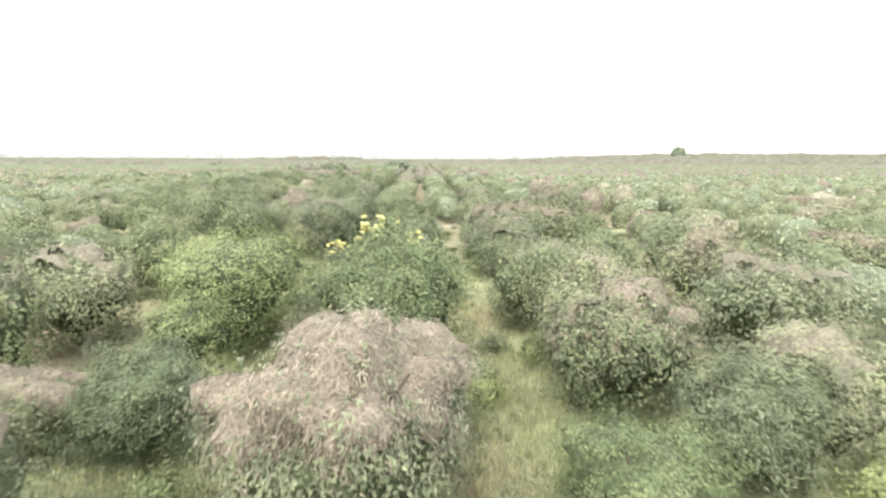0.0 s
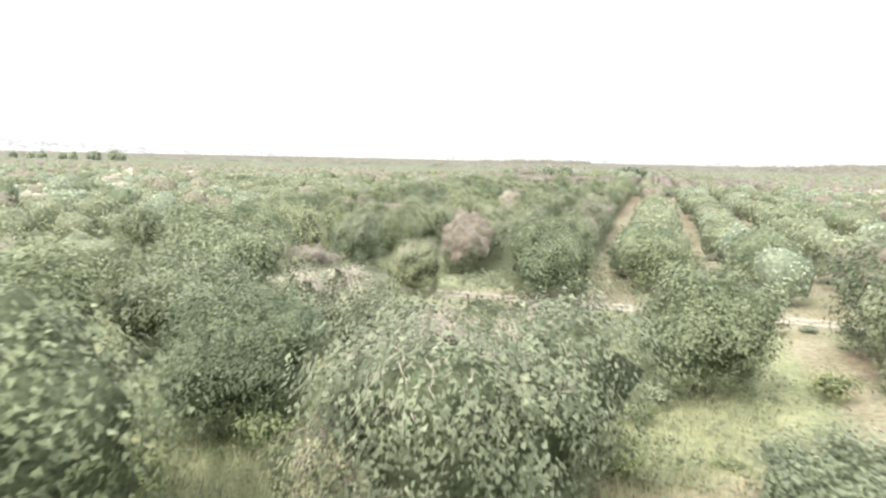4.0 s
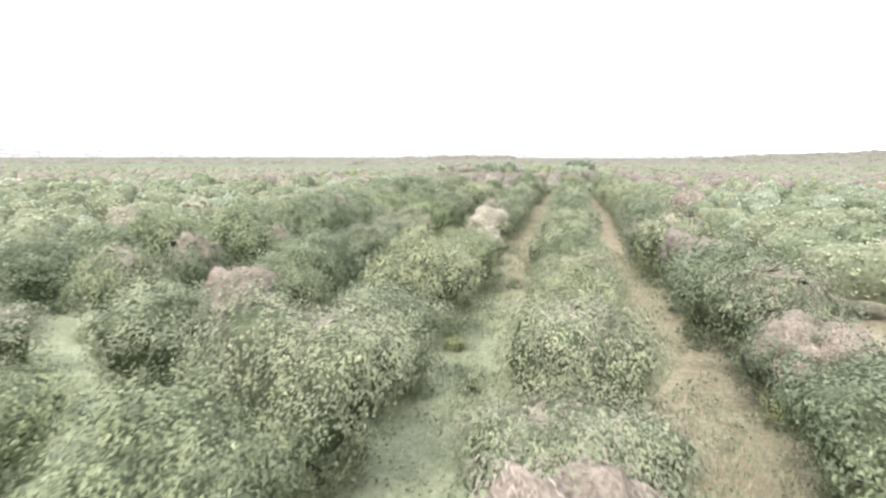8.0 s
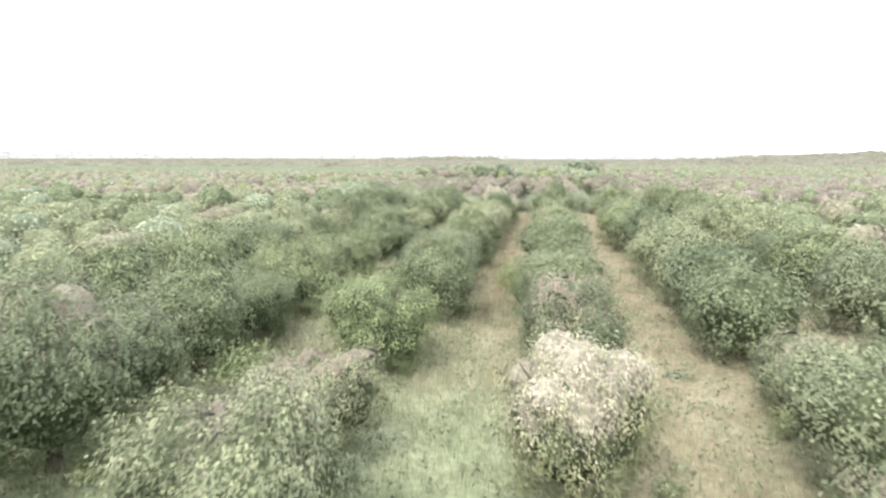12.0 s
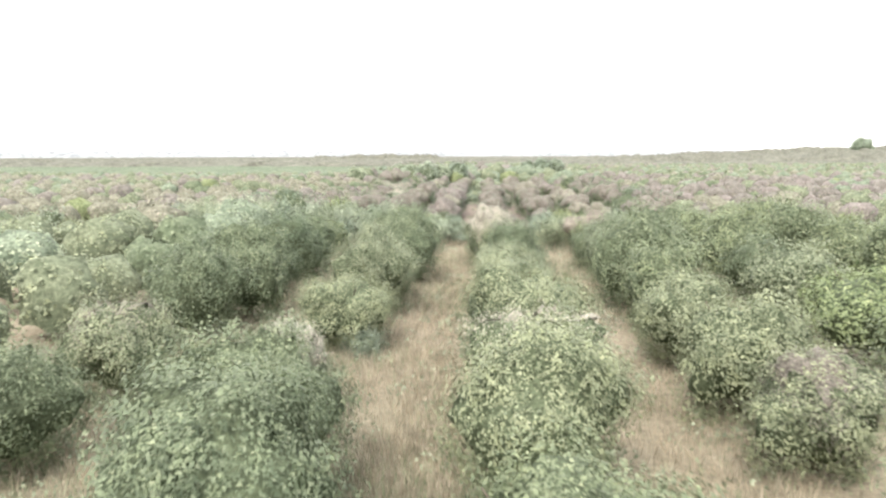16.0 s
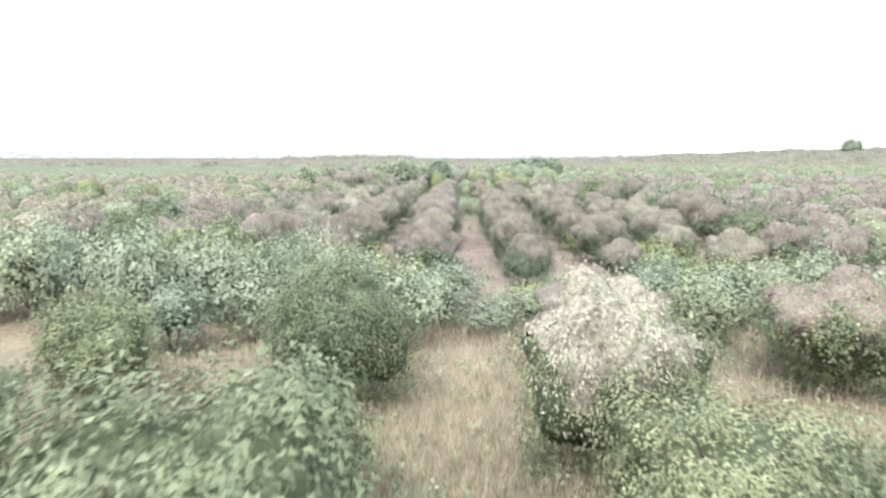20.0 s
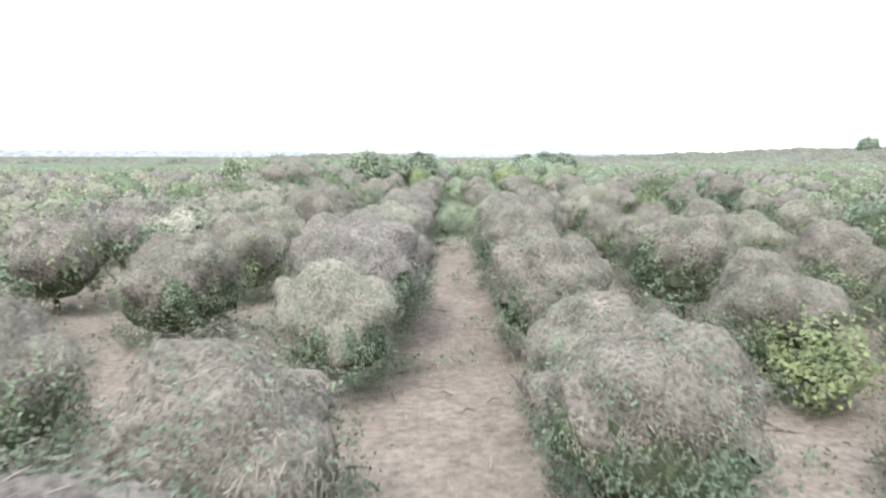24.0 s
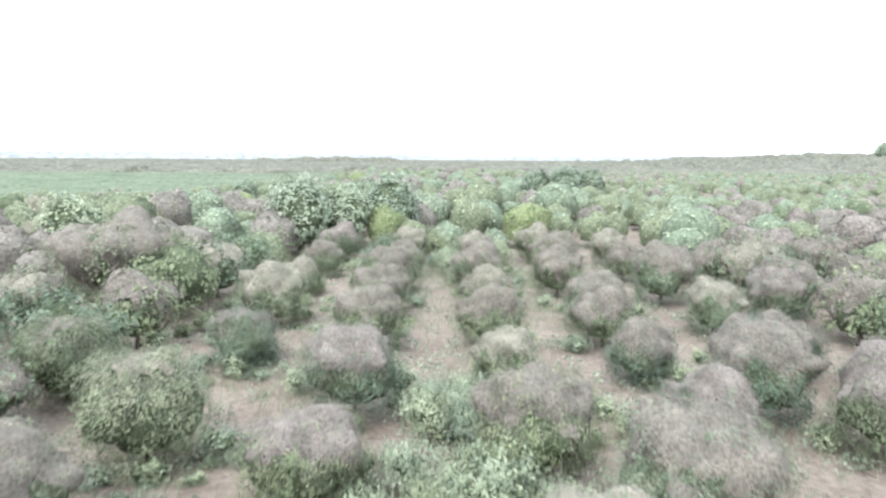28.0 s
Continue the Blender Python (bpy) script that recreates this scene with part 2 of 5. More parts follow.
def ground_material():
    """Soil under the trees: weedy turf in the first orchard, dry grass further on, bare pinkish soil beyond the ditch."""
    m, nodes, links, bsdf = shader("orchard_ground")
    pos = nodes.new("ShaderNodeNewGeometry").outputs["Position"]
    sep = nodes.new("ShaderNodeSeparateXYZ")
    links.new(pos, sep.inputs["Vector"])
    wide, mid, fine = noise_tex(nodes, links, 0.09, 3.0), noise_tex(nodes, links, 0.5, 5.0), noise_tex(nodes, links, 6.0, 4.0)

    def tinted(low, high):
        r = ramp(nodes, [(0.32, low), (0.7, high)])
        links.new(mid.outputs["Fac"], r.inputs["Fac"])
        return r.outputs["Color"]

    def edge(lo, hi, source, wobble=14.0):
        add = nodes.new("ShaderNodeMath")
        add.operation, add.inputs[1].default_value = "MULTIPLY_ADD", wobble
        links.new(wide.outputs["Fac"], add.inputs[0])
        links.new(source, add.inputs[2])
        mp = nodes.new("ShaderNodeMapRange")
        mp.inputs["From Min"].default_value, mp.inputs["From Max"].default_value = lo + wobble / 2, hi + wobble / 2
        links.new(add.outputs["Value"], mp.inputs["Value"])
        return mp.outputs["Result"]

    green, brown = tinted((0.2, 0.222, 0.13), (0.33, 0.352, 0.22)), tinted((0.21, 0.172, 0.122), (0.32, 0.275, 0.205))
    dry, soil = tinted((0.205, 0.172, 0.125), (0.295, 0.256, 0.198)), tinted((0.19, 0.155, 0.133), (0.28, 0.237, 0.208))
    rw = ramp(nodes, [(0.47, (0, 0, 0)), (0.6, (1, 1, 1))])
    links.new(wide.outputs["Fac"], rw.inputs["Fac"])
    col = mixer(nodes, links, rw.outputs["Color"], green, brown)
    worn = mixer(nodes, links, edge(2.3, 3.0, sep.outputs["X"], 3.0), (0.0, 0.0, 0.0), (1.0, 1.0, 1.0))
    worn = mixer(nodes, links, edge(4.1, 4.9, sep.outputs["X"], 3.0), worn, (0.0, 0.0, 0.0))
    worn = mixer(nodes, links, edge(40, 46, sep.outputs["Y"], 4.0), (0.0, 0.0, 0.0), worn)
    col = mixer(nodes, links, worn, col, tinted((0.235, 0.222, 0.15), (0.35, 0.325, 0.245)))
    slant = nodes.new("ShaderNodeMath")
    slant.operation, slant.inputs[1].default_value = "MULTIPLY_ADD", 0.22
    links.new(sep.outputs["Y"], slant.inputs[0])
    links.new(sep.outputs["X"], slant.inputs[2])
    olive = tinted((0.172, 0.198, 0.13), (0.29, 0.322, 0.228))
    olive = mixer(nodes, links, edge(5.4, 8.2, slant.outputs["Value"], 3.0), olive, tinted((0.19, 0.174, 0.122), (0.295, 0.276, 0.205)))
    col = mixer(nodes, links, edge(70, 80, sep.outputs["Y"], 6.0), col, olive)
    col = mixer(nodes, links, edge(116, 156, sep.outputs["Y"]), col, dry)
    col = mixer(nodes, links, edge(187, 190, sep.outputs["Y"], 3.0), col, soil)
    rf = ramp(nodes, [(0.3, (0.6, 0.6, 0.6)), (0.65, (1.12, 1.12, 1.12))])
    links.new(fine.outputs["Fac"], rf.inputs["Fac"])
    links.new(mixer(nodes, links, 1.0, col, rf.outputs["Color"], "MULTIPLY"), bsdf.inputs["Base Color"])
    bp = nodes.new("ShaderNodeBump")
    bp.inputs["Strength"].default_value, bp.inputs["Distance"].default_value = 0.7, 0.08
    links.new(fine.outputs["Fac"], bp.inputs["Height"])
    links.new(bp.outputs["Normal"], bsdf.inputs["Normal"])
    bsdf.inputs["Roughness"].default_value = 0.95
    bsdf.inputs["Specular IOR Level"].default_value = 0.1
    return m


GROUND = ground_material()

# ---- mesh builders ----


def mesh_of(name, verts, faces, mats, index=None, smooth=False):
    """One mesh from arrays: faces is an (n, 3) or (n, 4) array, or a list of such arrays."""
    groups = faces if isinstance(faces, list) else [faces]
    verts = np.ascontiguousarray(verts, dtype=np.float32)
    me = bpy.data.meshes.new(name)
    me.vertices.add(len(verts))
    me.vertices.foreach_set("co", verts.ravel())
    sizes = np.concatenate([np.full(len(g), g.shape[1], dtype=np.int32) for g in groups])
    loops = np.concatenate([g.ravel() for g in groups]).astype(np.int32)
    me.loops.add(len(loops))
    me.loops.foreach_set("vertex_index", loops)
    me.polygons.add(len(sizes))
    me.polygons.foreach_set("loop_start", np.concatenate([[0], np.cumsum(sizes)[:-1]]).astype(np.int32))
    if index is not None:
        me.polygons.foreach_set("material_index", np.asarray(index, dtype=np.int32))
    if smooth:
        me.polygons.foreach_set("use_smooth", np.ones(len(sizes), dtype=bool))
    for m in mats:
        me.materials.append(m)
    me.update(calc_edges=True)
    return me


def unit(v):
    return v / np.maximum(np.linalg.norm(v, axis=-1, keepdims=True), 1e-9)


def leaf_tris(rng, centre, normal, length, width, droop=0.0):
    """Pointed leaves round the given places: an (n * 3, 3) array."""
    n = len(centre)
    t = rng.normal(size=(n, 3))
    t[:, 2] -= droop
    t = unit(t - normal * (t * normal).sum(1, keepdims=True))
    b = np.cross(normal, t)
    ln, wd = length[:, None] / 2, width[:, None] / 2
    return np.stack([centre + t * ln, centre - t * ln + b * wd, centre - t * ln * 0.7 - b * wd], 1).reshape(-1, 3)


def tri_faces(n, start=0):
    return np.arange(start, start + 3 * n).reshape(-1, 3)


def ico(level):
    bm = bmesh.new()
    bmesh.ops.create_icosphere(bm, subdivisions=level, radius=1.0)
    v = np.array([p.co[:] for p in bm.verts])
    f = np.array([[p.index for p in q.verts] for q in bm.faces])
    bm.free()
    return v, f


ICO = {k: ico(k) for k in (1, 2, 3, 4)}


class Crown:
    """The outline of one crown: a round body with lumps of growth all over it."""

    def __init__(self, seed, rx, ry, height, low, lumps=26, swell=0.34, flare=0.55, drop=1.4):
        rng = np.random.default_rng(seed)
        self.size, self.low = np.array([rx, ry, (height - low) / 2]), low
        self.mid = np.array([0, 0, low + (height - low) * 0.46])
        d = unit(rng.normal(size=(lumps * 5, 3)))
        d[:, 2] = np.abs(d[:, 2]) * 1.1 - 0.35
        self.dirs, self.swell, self.flare, self.drop = unit(d), swell, flare, drop
        self.amp = np.r_[rng.uniform(0.45, 1.2, lumps) * swell, rng.uniform(0.45, 1.0, lumps * 4) * swell * 0.66]
        self.lumps = lumps
        self.wide = np.r_[rng.uniform(0.04, 0.12, lumps), rng.uniform(0.006, 0.022, lumps * 4)]

    def bulge(self, d):
        return np.exp(-(1 - d @ self.dirs.T) / self.wide) * self.amp

    def reach(self, d):
        return 0.98 - 0.78 * self.swell + self.bulge(d).max(1)

    def facing(self, d):
        """Which way the leaves look: out from the middle of their own lump."""
        own = self.dirs[self.bulge(d).argmax(1)]
        return unit(d + 1.6 * (d - own))

    def place(self, d, k=1.0, broad=False):
        """Points in the directions d, at k times the outline; broad leaves out the small lumps."""
        out = 0.98 - 0.7 * self.swell + self.bulge(d)[:, :self.lumps].max(1) if broad else self.reach(d)
        p = d * (out * k)[:, None]
        level = np.sqrt(np.maximum(1 - np.minimum(d[:, 2:], 0) ** 2, 0.2))
        p[:, :2] *= 1 + self.flare * (1 / level - 1)
        p[:, 2] *= np.where(d[:, 2] < 0, self.drop, 1.0)
        return p * self.size + self.mid


def ragged(d, line, seed):
    """The height, as a direction's z, down to which creeper hangs over a crown."""
    az = np.arctan2(d[:, 1], d[:, 0])
    blot = np.sin(d[:, 0] * 6.1 + seed) * np.sin(d[:, 1] * 5.3 + seed * 1.7) + 0.6 * np.sin(d[:, 0] * 11 + d[:, 1] * 9 + seed)
    return line + 0.16 * np.sin(az * 2 + seed) + 0.12 * np.sin(az * 5 + seed * 2.3) + 0.16 * blot


def crown_mesh(name, crown, seed, sprigs, per, leaf, mats, core=0.88, level=3, shell=0.16, clump=0.0, bare=None, shoots=0):
    rng = np.random.default_rng(seed)
    d = unit(rng.normal(size=(sprigs * 3, 3)))
    d = d[(d[:, 2] > -0.25) | ((d[:, 2] > -0.8) & (rng.random(len(d)) < 0.85))]
    # growth sits on the outer masses, the hollows between them stay open
    full = crown.reach(d)
    low_end, high_end = np.percentile(full, (12, 62))
    d = d[rng.random(len(d)) < np.clip((full - low_end) / (high_end - low_end), np.clip(0.06 - 1.6 * d[:, 2], 0.06, 0.75), 1.0)][:sprigs]
    if bare is not None:
        d = d[(d[:, 2] < ragged(d, *bare) + 0.24 * rng.normal(size=len(d))) | (rng.random(len(d)) < (0.5 if bare[0] > 0.33 else 0.12))]
    k = 1.0 - shell * rng.random(len(d)) ** 2 + np.where(rng.random(len(d)) < 0.3, 0.13 * rng.random(len(d)), 0)
    c = crown.place(d, k)
    c = np.repeat(c, per, 0) + rng.normal(size=(len(d) * per, 3)) * (clump or leaf * 0.75)
    out = c
    nrm = unit(np.repeat(crown.facing(d), per, 0) * 1.1 + rng.normal(size=out.shape) * 0.26 + np.array([0, 0, 0.3]))
    if shoots:
        # upright shoots that stand out from the outline
        e = unit(rng.normal(size=(shoots * 3, 3)))
        e = e[e[:, 2] > -0.15]
        if bare is not None:
            e = e[(e[:, 2] < ragged(e, *bare)) | (rng.random(len(e)) < 0.3)]
        e = e[:shoots]
        way = unit(e * 0.7 + np.array([0, 0, 0.6]) + rng.normal(size=e.shape) * 0.3) * rng.uniform(0.2, 0.5, (len(e), 1))
        along = np.tile(np.linspace(-0.1, 1.0, 9), len(e))[:, None]
        tips = np.repeat(crown.place(e, 0.98), 9, 0) + np.repeat(way, 9, 0) * along + rng.normal(size=(len(e) * 9, 3)) * 0.035
        c = np.concatenate([c, tips])
        nrm = np.concatenate([nrm, unit(np.repeat(e, 9, 0) * 0.6 + rng.normal(size=tips.shape) * 0.6 + np.array([0, 0, 0.4]))])
    c[:, 2] = np.maximum(c[:, 2], 0.08)
    ln = leaf * rng.uniform(0.7, 1.35, len(c))
    v = leaf_tris(rng, c, nrm, ln, ln * rng.uniform(0.45, 0.8, len(c)), 0.6)
    # core shell, its dark colour painting shade into the open hollows
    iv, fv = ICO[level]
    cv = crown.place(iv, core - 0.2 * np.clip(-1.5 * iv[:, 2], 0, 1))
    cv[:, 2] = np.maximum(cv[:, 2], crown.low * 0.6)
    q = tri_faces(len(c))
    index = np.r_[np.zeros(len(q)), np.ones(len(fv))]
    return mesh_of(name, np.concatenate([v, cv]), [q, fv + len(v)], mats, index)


def vine_mesh(name, crown, seed, mats, line, strands, length, width):
    """A matted blanket of dead creeper over a crown, hanging in folds to a ragged line, with a shag of thin drooping strands."""
    rng = np.random.default_rng(seed)
    iv, fv = ICO[4 if strands > 1600 else 3]
    edge = iv[:, 2] - ragged(iv, line, seed) + 0.14
    thin = line > 0.33
    fv = fv[(edge > (0.42 if thin else 0.0))[fv].all(1)]
    used, back_index = np.unique(fv, return_inverse=True)
    u = iv[used]
    az = np.arctan2(u[:, 1], u[:, 0])
    folds = np.sin(az * 19 + 2.2 * np.sin(az * 5 + seed) + 1.5 * u[:, 2]) + 0.7 * np.sin(az * 31 + 4 * u[:, 2])
    sheet = crown.place(u, (0.9 if thin else 0.945) - 0.22 * np.exp(-edge[used] / 0.13) + 0.02 * folds * (1 - u[:, 2] ** 2) + 0.022 * rng.normal(size=len(used)))
    sf = back_index.reshape(-1, 3)
    d = unit(rng.normal(size=(strands * 4, 3)))
    low = np.where(rng.random(len(d)) < 0.5, 0.85 * rng.random(len(d)) ** 1.3, 0.06)
    d = d[d[:, 2] > ragged(d, line, seed) - low + 0.12 * rng.normal(size=len(d))][:strands]
    c = crown.place(d, 0.95 + 0.13 * rng.random(len(d)) ** 2)
    c[:, 2] = np.maximum(c[:, 2], 0.1)
    nrm = unit(crown.facing(d) + rng.normal(size=c.shape) * 0.3 + np.array([0, 0, 0.3]))
    ln = length * rng.uniform(0.5, 1.6, len(c))
    v = leaf_tris(rng, c, nrm, ln, width * rng.uniform(0.6, 1.5, len(c)), 1.7)
    q = tri_faces(len(c), len(sheet))
    return mesh_of(name, np.concatenate([sheet, v]), [sf, q], mats, np.r_[np.ones(len(sf)), np.zeros(len(q))], smooth=True)


def tube(points, radii, sides=7):
    """A tapering limb through the points: vertices and faces."""
    pts, vs, fs = [Vector(p) for p in points], [], []
    for k, p in enumerate(pts):
        way = (pts[min(k + 1, len(pts) - 1)] - pts[max(k - 1, 0)]).normalized()
        side = way.orthogonal().normalized()
        other = way.cross(side)
        for s in range(sides):
            a = 2 * math.pi * s / sides
            vs.append((p + (side * math.cos(a) + other * math.sin(a)) * radii[k])[:])
    for k in range(len(pts) - 1):
        for s in range(sides):
            a, b = k * sides + s, k * sides + (s + 1) % sides
            fs.append((a, b, b + sides, a + sides))
    return np.array(vs), np.array(fs)


def trunk_mesh(name, seed, height, girth, spread, limbs=5):
    rng = random.Random(seed)
    vs, fs, base = [], [], 0
    fork = height * 0.28
    lines = [([(0, 0, -0.05), (rng.uniform(-0.05, 0.05), rng.uniform(-0.05, 0.05), fork * 0.5), (0, 0, fork)], [girth * 1.5, girth, girth * 0.95])]
    for k in range(limbs):
        a = 2 * math.pi * (k + rng.uniform(-0.3, 0.3)) / limbs
        r = spread * rng.uniform(0.5, 0.85)
        top = height * rng.uniform(0.6, 0.85)
        pts = [(0, 0, fork * 0.9), (r * 0.4 * math.cos(a), r * 0.4 * math.sin(a), fork + (top - fork) * 0.45), (r * math.cos(a), r * math.sin(a), top)]
        lines.append((pts, [girth * 0.6, girth * 0.4, girth * 0.12]))
    for pts, rad in lines:
        v, f = tube(pts, rad)
        vs.append(v), fs.append(f + base)
        base += len(v)
    return mesh_of(name, np.concatenate(vs), np.concatenate(fs), [BARK], smooth=True)


def joined(name, parts, mats, label, category):
    """One object of kind stuff from (vertices, faces, material index) triples."""
    vs, quads, tris, qi, ti, base = [], [], [], [], [], 0
    for v, f, i in parts:
        vs.append(v)
        if f.shape[1] == 4:
            quads.append(f + base), qi.append(np.full(len(f), i))
        else:
            tris.append(f + base), ti.append(np.full(len(f), i))
        base += len(v)
    groups = [np.concatenate(g) for g in (quads, tris) if g]
    index = np.concatenate(qi + ti)
    return tagged(new(name, mesh_of(name, np.concatenate(vs), groups, mats, index)), label, category, kind="stuff")


def path_x(y):
    """The line of flight over the ground, as a centre for what is built in detail."""
    return float(np.interp(y, (0, 25, 53, 75, 100, 125, 140, 165, 235), (0.7, 0, -7.5, -14, -18.6, -23, -26, -27.4, -26)))


# ---- ground, road, far land ----


def ground_sheet():
    """One sheet to the horizon, finer and gently uneven near the flight."""
    near = np.arange(-60, 62, 3.0)
    xs = np.concatenate([[-4500, -2200, -1000, -500, -250, -130], near - 20, [90, 180, 400, 900, 2000, 4500]])
    ys = np.concatenate([[-4500, -1000, -200, -60], np.arange(-20, 300, 3.0), [340, 420, 560, 800, 1400, 2600, 4500]])
    gx, gy = np.meshgrid(xs, ys)
    soft = 0.07 * np.sin(gx * 0.31 + 1.3 * np.sin(gy * 0.17)) + 0.06 * np.sin(gy * 0.27 + gx * 0.11)
    soft *= (np.abs(gx + 20) < 70) & (gy > -30) & (gy < 300)
    soft *= 1 - np.exp(-((gy - 71.1) / 4.5) ** 2)
    soft -= 0.55 * np.exp(-((gy - 182.6) / 1.2) ** 2) * (np.abs(gx + 20) < 300)
    v = np.stack([gx, gy, soft - 0.05], -1).reshape(-1, 3)
    w = len(xs)
    a = (np.arange(len(ys) - 1)[:, None] * w + np.arange(w - 1)).ravel()
    f = np.stack([a, a + 1, a + w + 1, a + w], 1)
    return tagged(new("ground", mesh_of("ground", v, f, [GROUND], smooth=True)), "weedy turf, dry grass and bare pinkish soil between orchard rows", "ground", kind="structure")


ground_sheet()


def strip(name, y0, half, z, mat, label, seed, x0=-190, x1=190):
    rng = np.random.default_rng(seed)
    xs = np.arange(x0, x1 + 0.1, 0.7)
    edge = lambda: np.convolve(rng.normal(size=len(xs) + 8), np.ones(9) / 9, "valid") * 0.45
    mid = y0 + 0.35 * np.sin(xs * 0.05) + 0.004 * xs
    lo, hi = mid - half + edge() * half, mid + half + edge() * half
    v = np.concatenate([np.stack([xs, lo, np.full(len(xs), z)], 1), np.stack([xs, mid, np.full(len(xs), z + 0.012)], 1), np.stack([xs, hi, np.full(len(xs), z)], 1)])
    n = len(xs)
    a = np.arange(n - 1)
    f = np.concatenate([np.stack([a, a + 1, a + n + 1, a + n], 1), np.stack([a + n, a + n + 1, a + 2 * n + 1, a + 2 * n], 1)])
    return tagged(new(name, mesh_of(name, v, f, [mat], smooth=True)), label, "road", kind="structure")


strip("road", 71.1, 0.95, -0.045, TRACK, "dusty dirt track with dry grass between the wheel ruts", 3)
strip("road_rut_south", 70.6, 0.2, -0.022, SAND, "pale sandy wheel rut of the dirt track", 4)
strip("road_rut_north", 71.6, 0.22, -0.022, SAND, "pale sandy wheel rut of the dirt track", 5)


def bumpy(name, x0, x1, y0, y1, nx, ny, low, high, mat, label, category, seed):
    """A canopy seen from afar: a sheet of many humps."""
    rng = np.random.default_rng(seed)
    gx, gy = np.meshgrid(np.linspace(x0, x1, nx), np.linspace(y0, y1, ny))
    gx = gx + rng.uniform(-0.45, 0.45, gx.shape) * (x1 - x0) / nx
    gy = gy + rng.uniform(-0.45, 0.45, gy.shape) * (y1 - y0) / ny
    z = rng.uniform(low, high, gx.shape)
    z[0], z[-1], z[:, 0], z[:, -1] = 0, 0, 0, 0
    v = np.stack([gx, gy, z], -1).reshape(-1, 3)
    a = (np.arange(ny - 1)[:, None] * nx + np.arange(nx - 1)).ravel()
    f = np.stack([a, a + 1, a + nx + 1, a + nx], 1)
    return tagged(new(name, mesh_of(name, v, f, [mat])), label, category, kind="stuff")


bumpy("crop_field", -640, -64, 304, 760, 170, 110, 1.0, 1.5, FIELD, "level light green crop field beyond the orchard", "field", 11)
bumpy("far_orchard", -900, 900, 445, 1700, 280, 110, 0.2, 3.7, FAR_LEAF, "distant orchard canopy under haze", "orchard", 12)


def hills():
    """Low wooded rises on the skyline."""
    rng = np.random.default_rng(5)
    az = np.radians(np.linspace(-75, 60, 420))
    deg = np.degrees(az)
    rise = 24 + 34 * np.exp(-((deg + 56) / 16) ** 2) + 8 * np.exp(-((deg + 20) / 12) ** 2) + 6 * np.exp(-((deg - 32) / 14) ** 2)
    rise = rise + np.convolve(rng.normal(size=len(az) + 4), np.ones(5) / 5, "valid") * 2.2
    r = 3300
    foot = np.stack([r * np.sin(az), r * np.cos(az), np.full(len(az), -2.0)], 1)
    top = np.stack([(r + 130) * np.sin(az), (r + 130) * np.cos(az), rise], 1)
    rear = np.stack([(r + 500) * np.sin(az), (r + 500) * np.cos(az), np.full(len(az), -2.0)], 1)
    n = len(az)
    a = np.arange(n - 1)
    f = np.concatenate([np.stack([a, a + 1, a + n + 1, a + n], 1), np.stack([a + n, a + n + 1, a + 2 * n + 1, a + 2 * n], 1)])
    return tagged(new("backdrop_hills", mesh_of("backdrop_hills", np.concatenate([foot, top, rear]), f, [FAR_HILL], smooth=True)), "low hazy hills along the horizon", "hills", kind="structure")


hills()

# ---- orchard trees ----

SHAPES = []
for k in range(6):
    r0 = random.Random(40 + k)
    SHAPES.append(Crown(100 + k, r0.uniform(1.85, 2.1), r0.uniform(1.9, 2.15), r0.uniform(3.2, 3.7), 0.05, 19, 0.5, 0.58, 1.75))
LEAVES = {"green": LEAF, "pale": LEAF_PALE, "lime": LEAF_LIME, "fresh": LEAF_FRESH, "teal": LEAF_TEAL, "silver": LEAF_SILVER, "blue": LEAF_BLUE}
CROWNS = {}


def crown_of(k, tone, fine, line=None):
    key = (k, tone, fine, line)
    if key not in CROWNS:
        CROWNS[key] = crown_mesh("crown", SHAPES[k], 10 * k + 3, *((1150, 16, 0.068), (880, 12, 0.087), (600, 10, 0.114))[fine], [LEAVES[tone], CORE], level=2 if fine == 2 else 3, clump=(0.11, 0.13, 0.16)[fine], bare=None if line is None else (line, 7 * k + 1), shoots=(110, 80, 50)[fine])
    return CROWNS[key]


TRUNKS = [trunk_mesh("trunk", k, 3.1, 0.12, 1.4) for k in range(3)]
COVERS = {"pink": ([VINE_PINK, MAT_PINK], "dry pinkish dead vines draped over the crown"), "white": ([VINE_WHITE, MAT_WHITE], "cream-white blossom of a creeper over the crown"), "mauve": ([VINE_MAUVE, MAT_MAUVE], "dry mauve-grey dead vines hanging over the crown"), "moss": ([VINE_MOSS, MAT_MOSS], "pale sage dead vines hanging over the crown"),
          "grey": ([VINE_GREY, MAT_GREY], "matted grey-brown dead vines draped over the crown")}
VINES = {}


def cover(k, tint, line, shapes, tag, light=False):
    key = (tag, k, tint, line, light)
    if key not in VINES:
        strands, length, width = {"pink": (5600, 0.13, 0.016), "white": (4600, 0.07, 0.034)}.get(tint, (6000, 0.12, 0.011))
        if light:
            strands, length, width = 1400, 0.18, 0.034
        VINES[key] = vine_mesh("vine_cover", shapes[k], 7 * k + 1, COVERS[tint][0], line, int(strands * min(1.0, 1.2 - line)), length, width)
    return VINES[key]


def child(name, me, parent, label=""):
    ob = new(name, me)
    ob.parent = parent
    return tagged(ob, label)


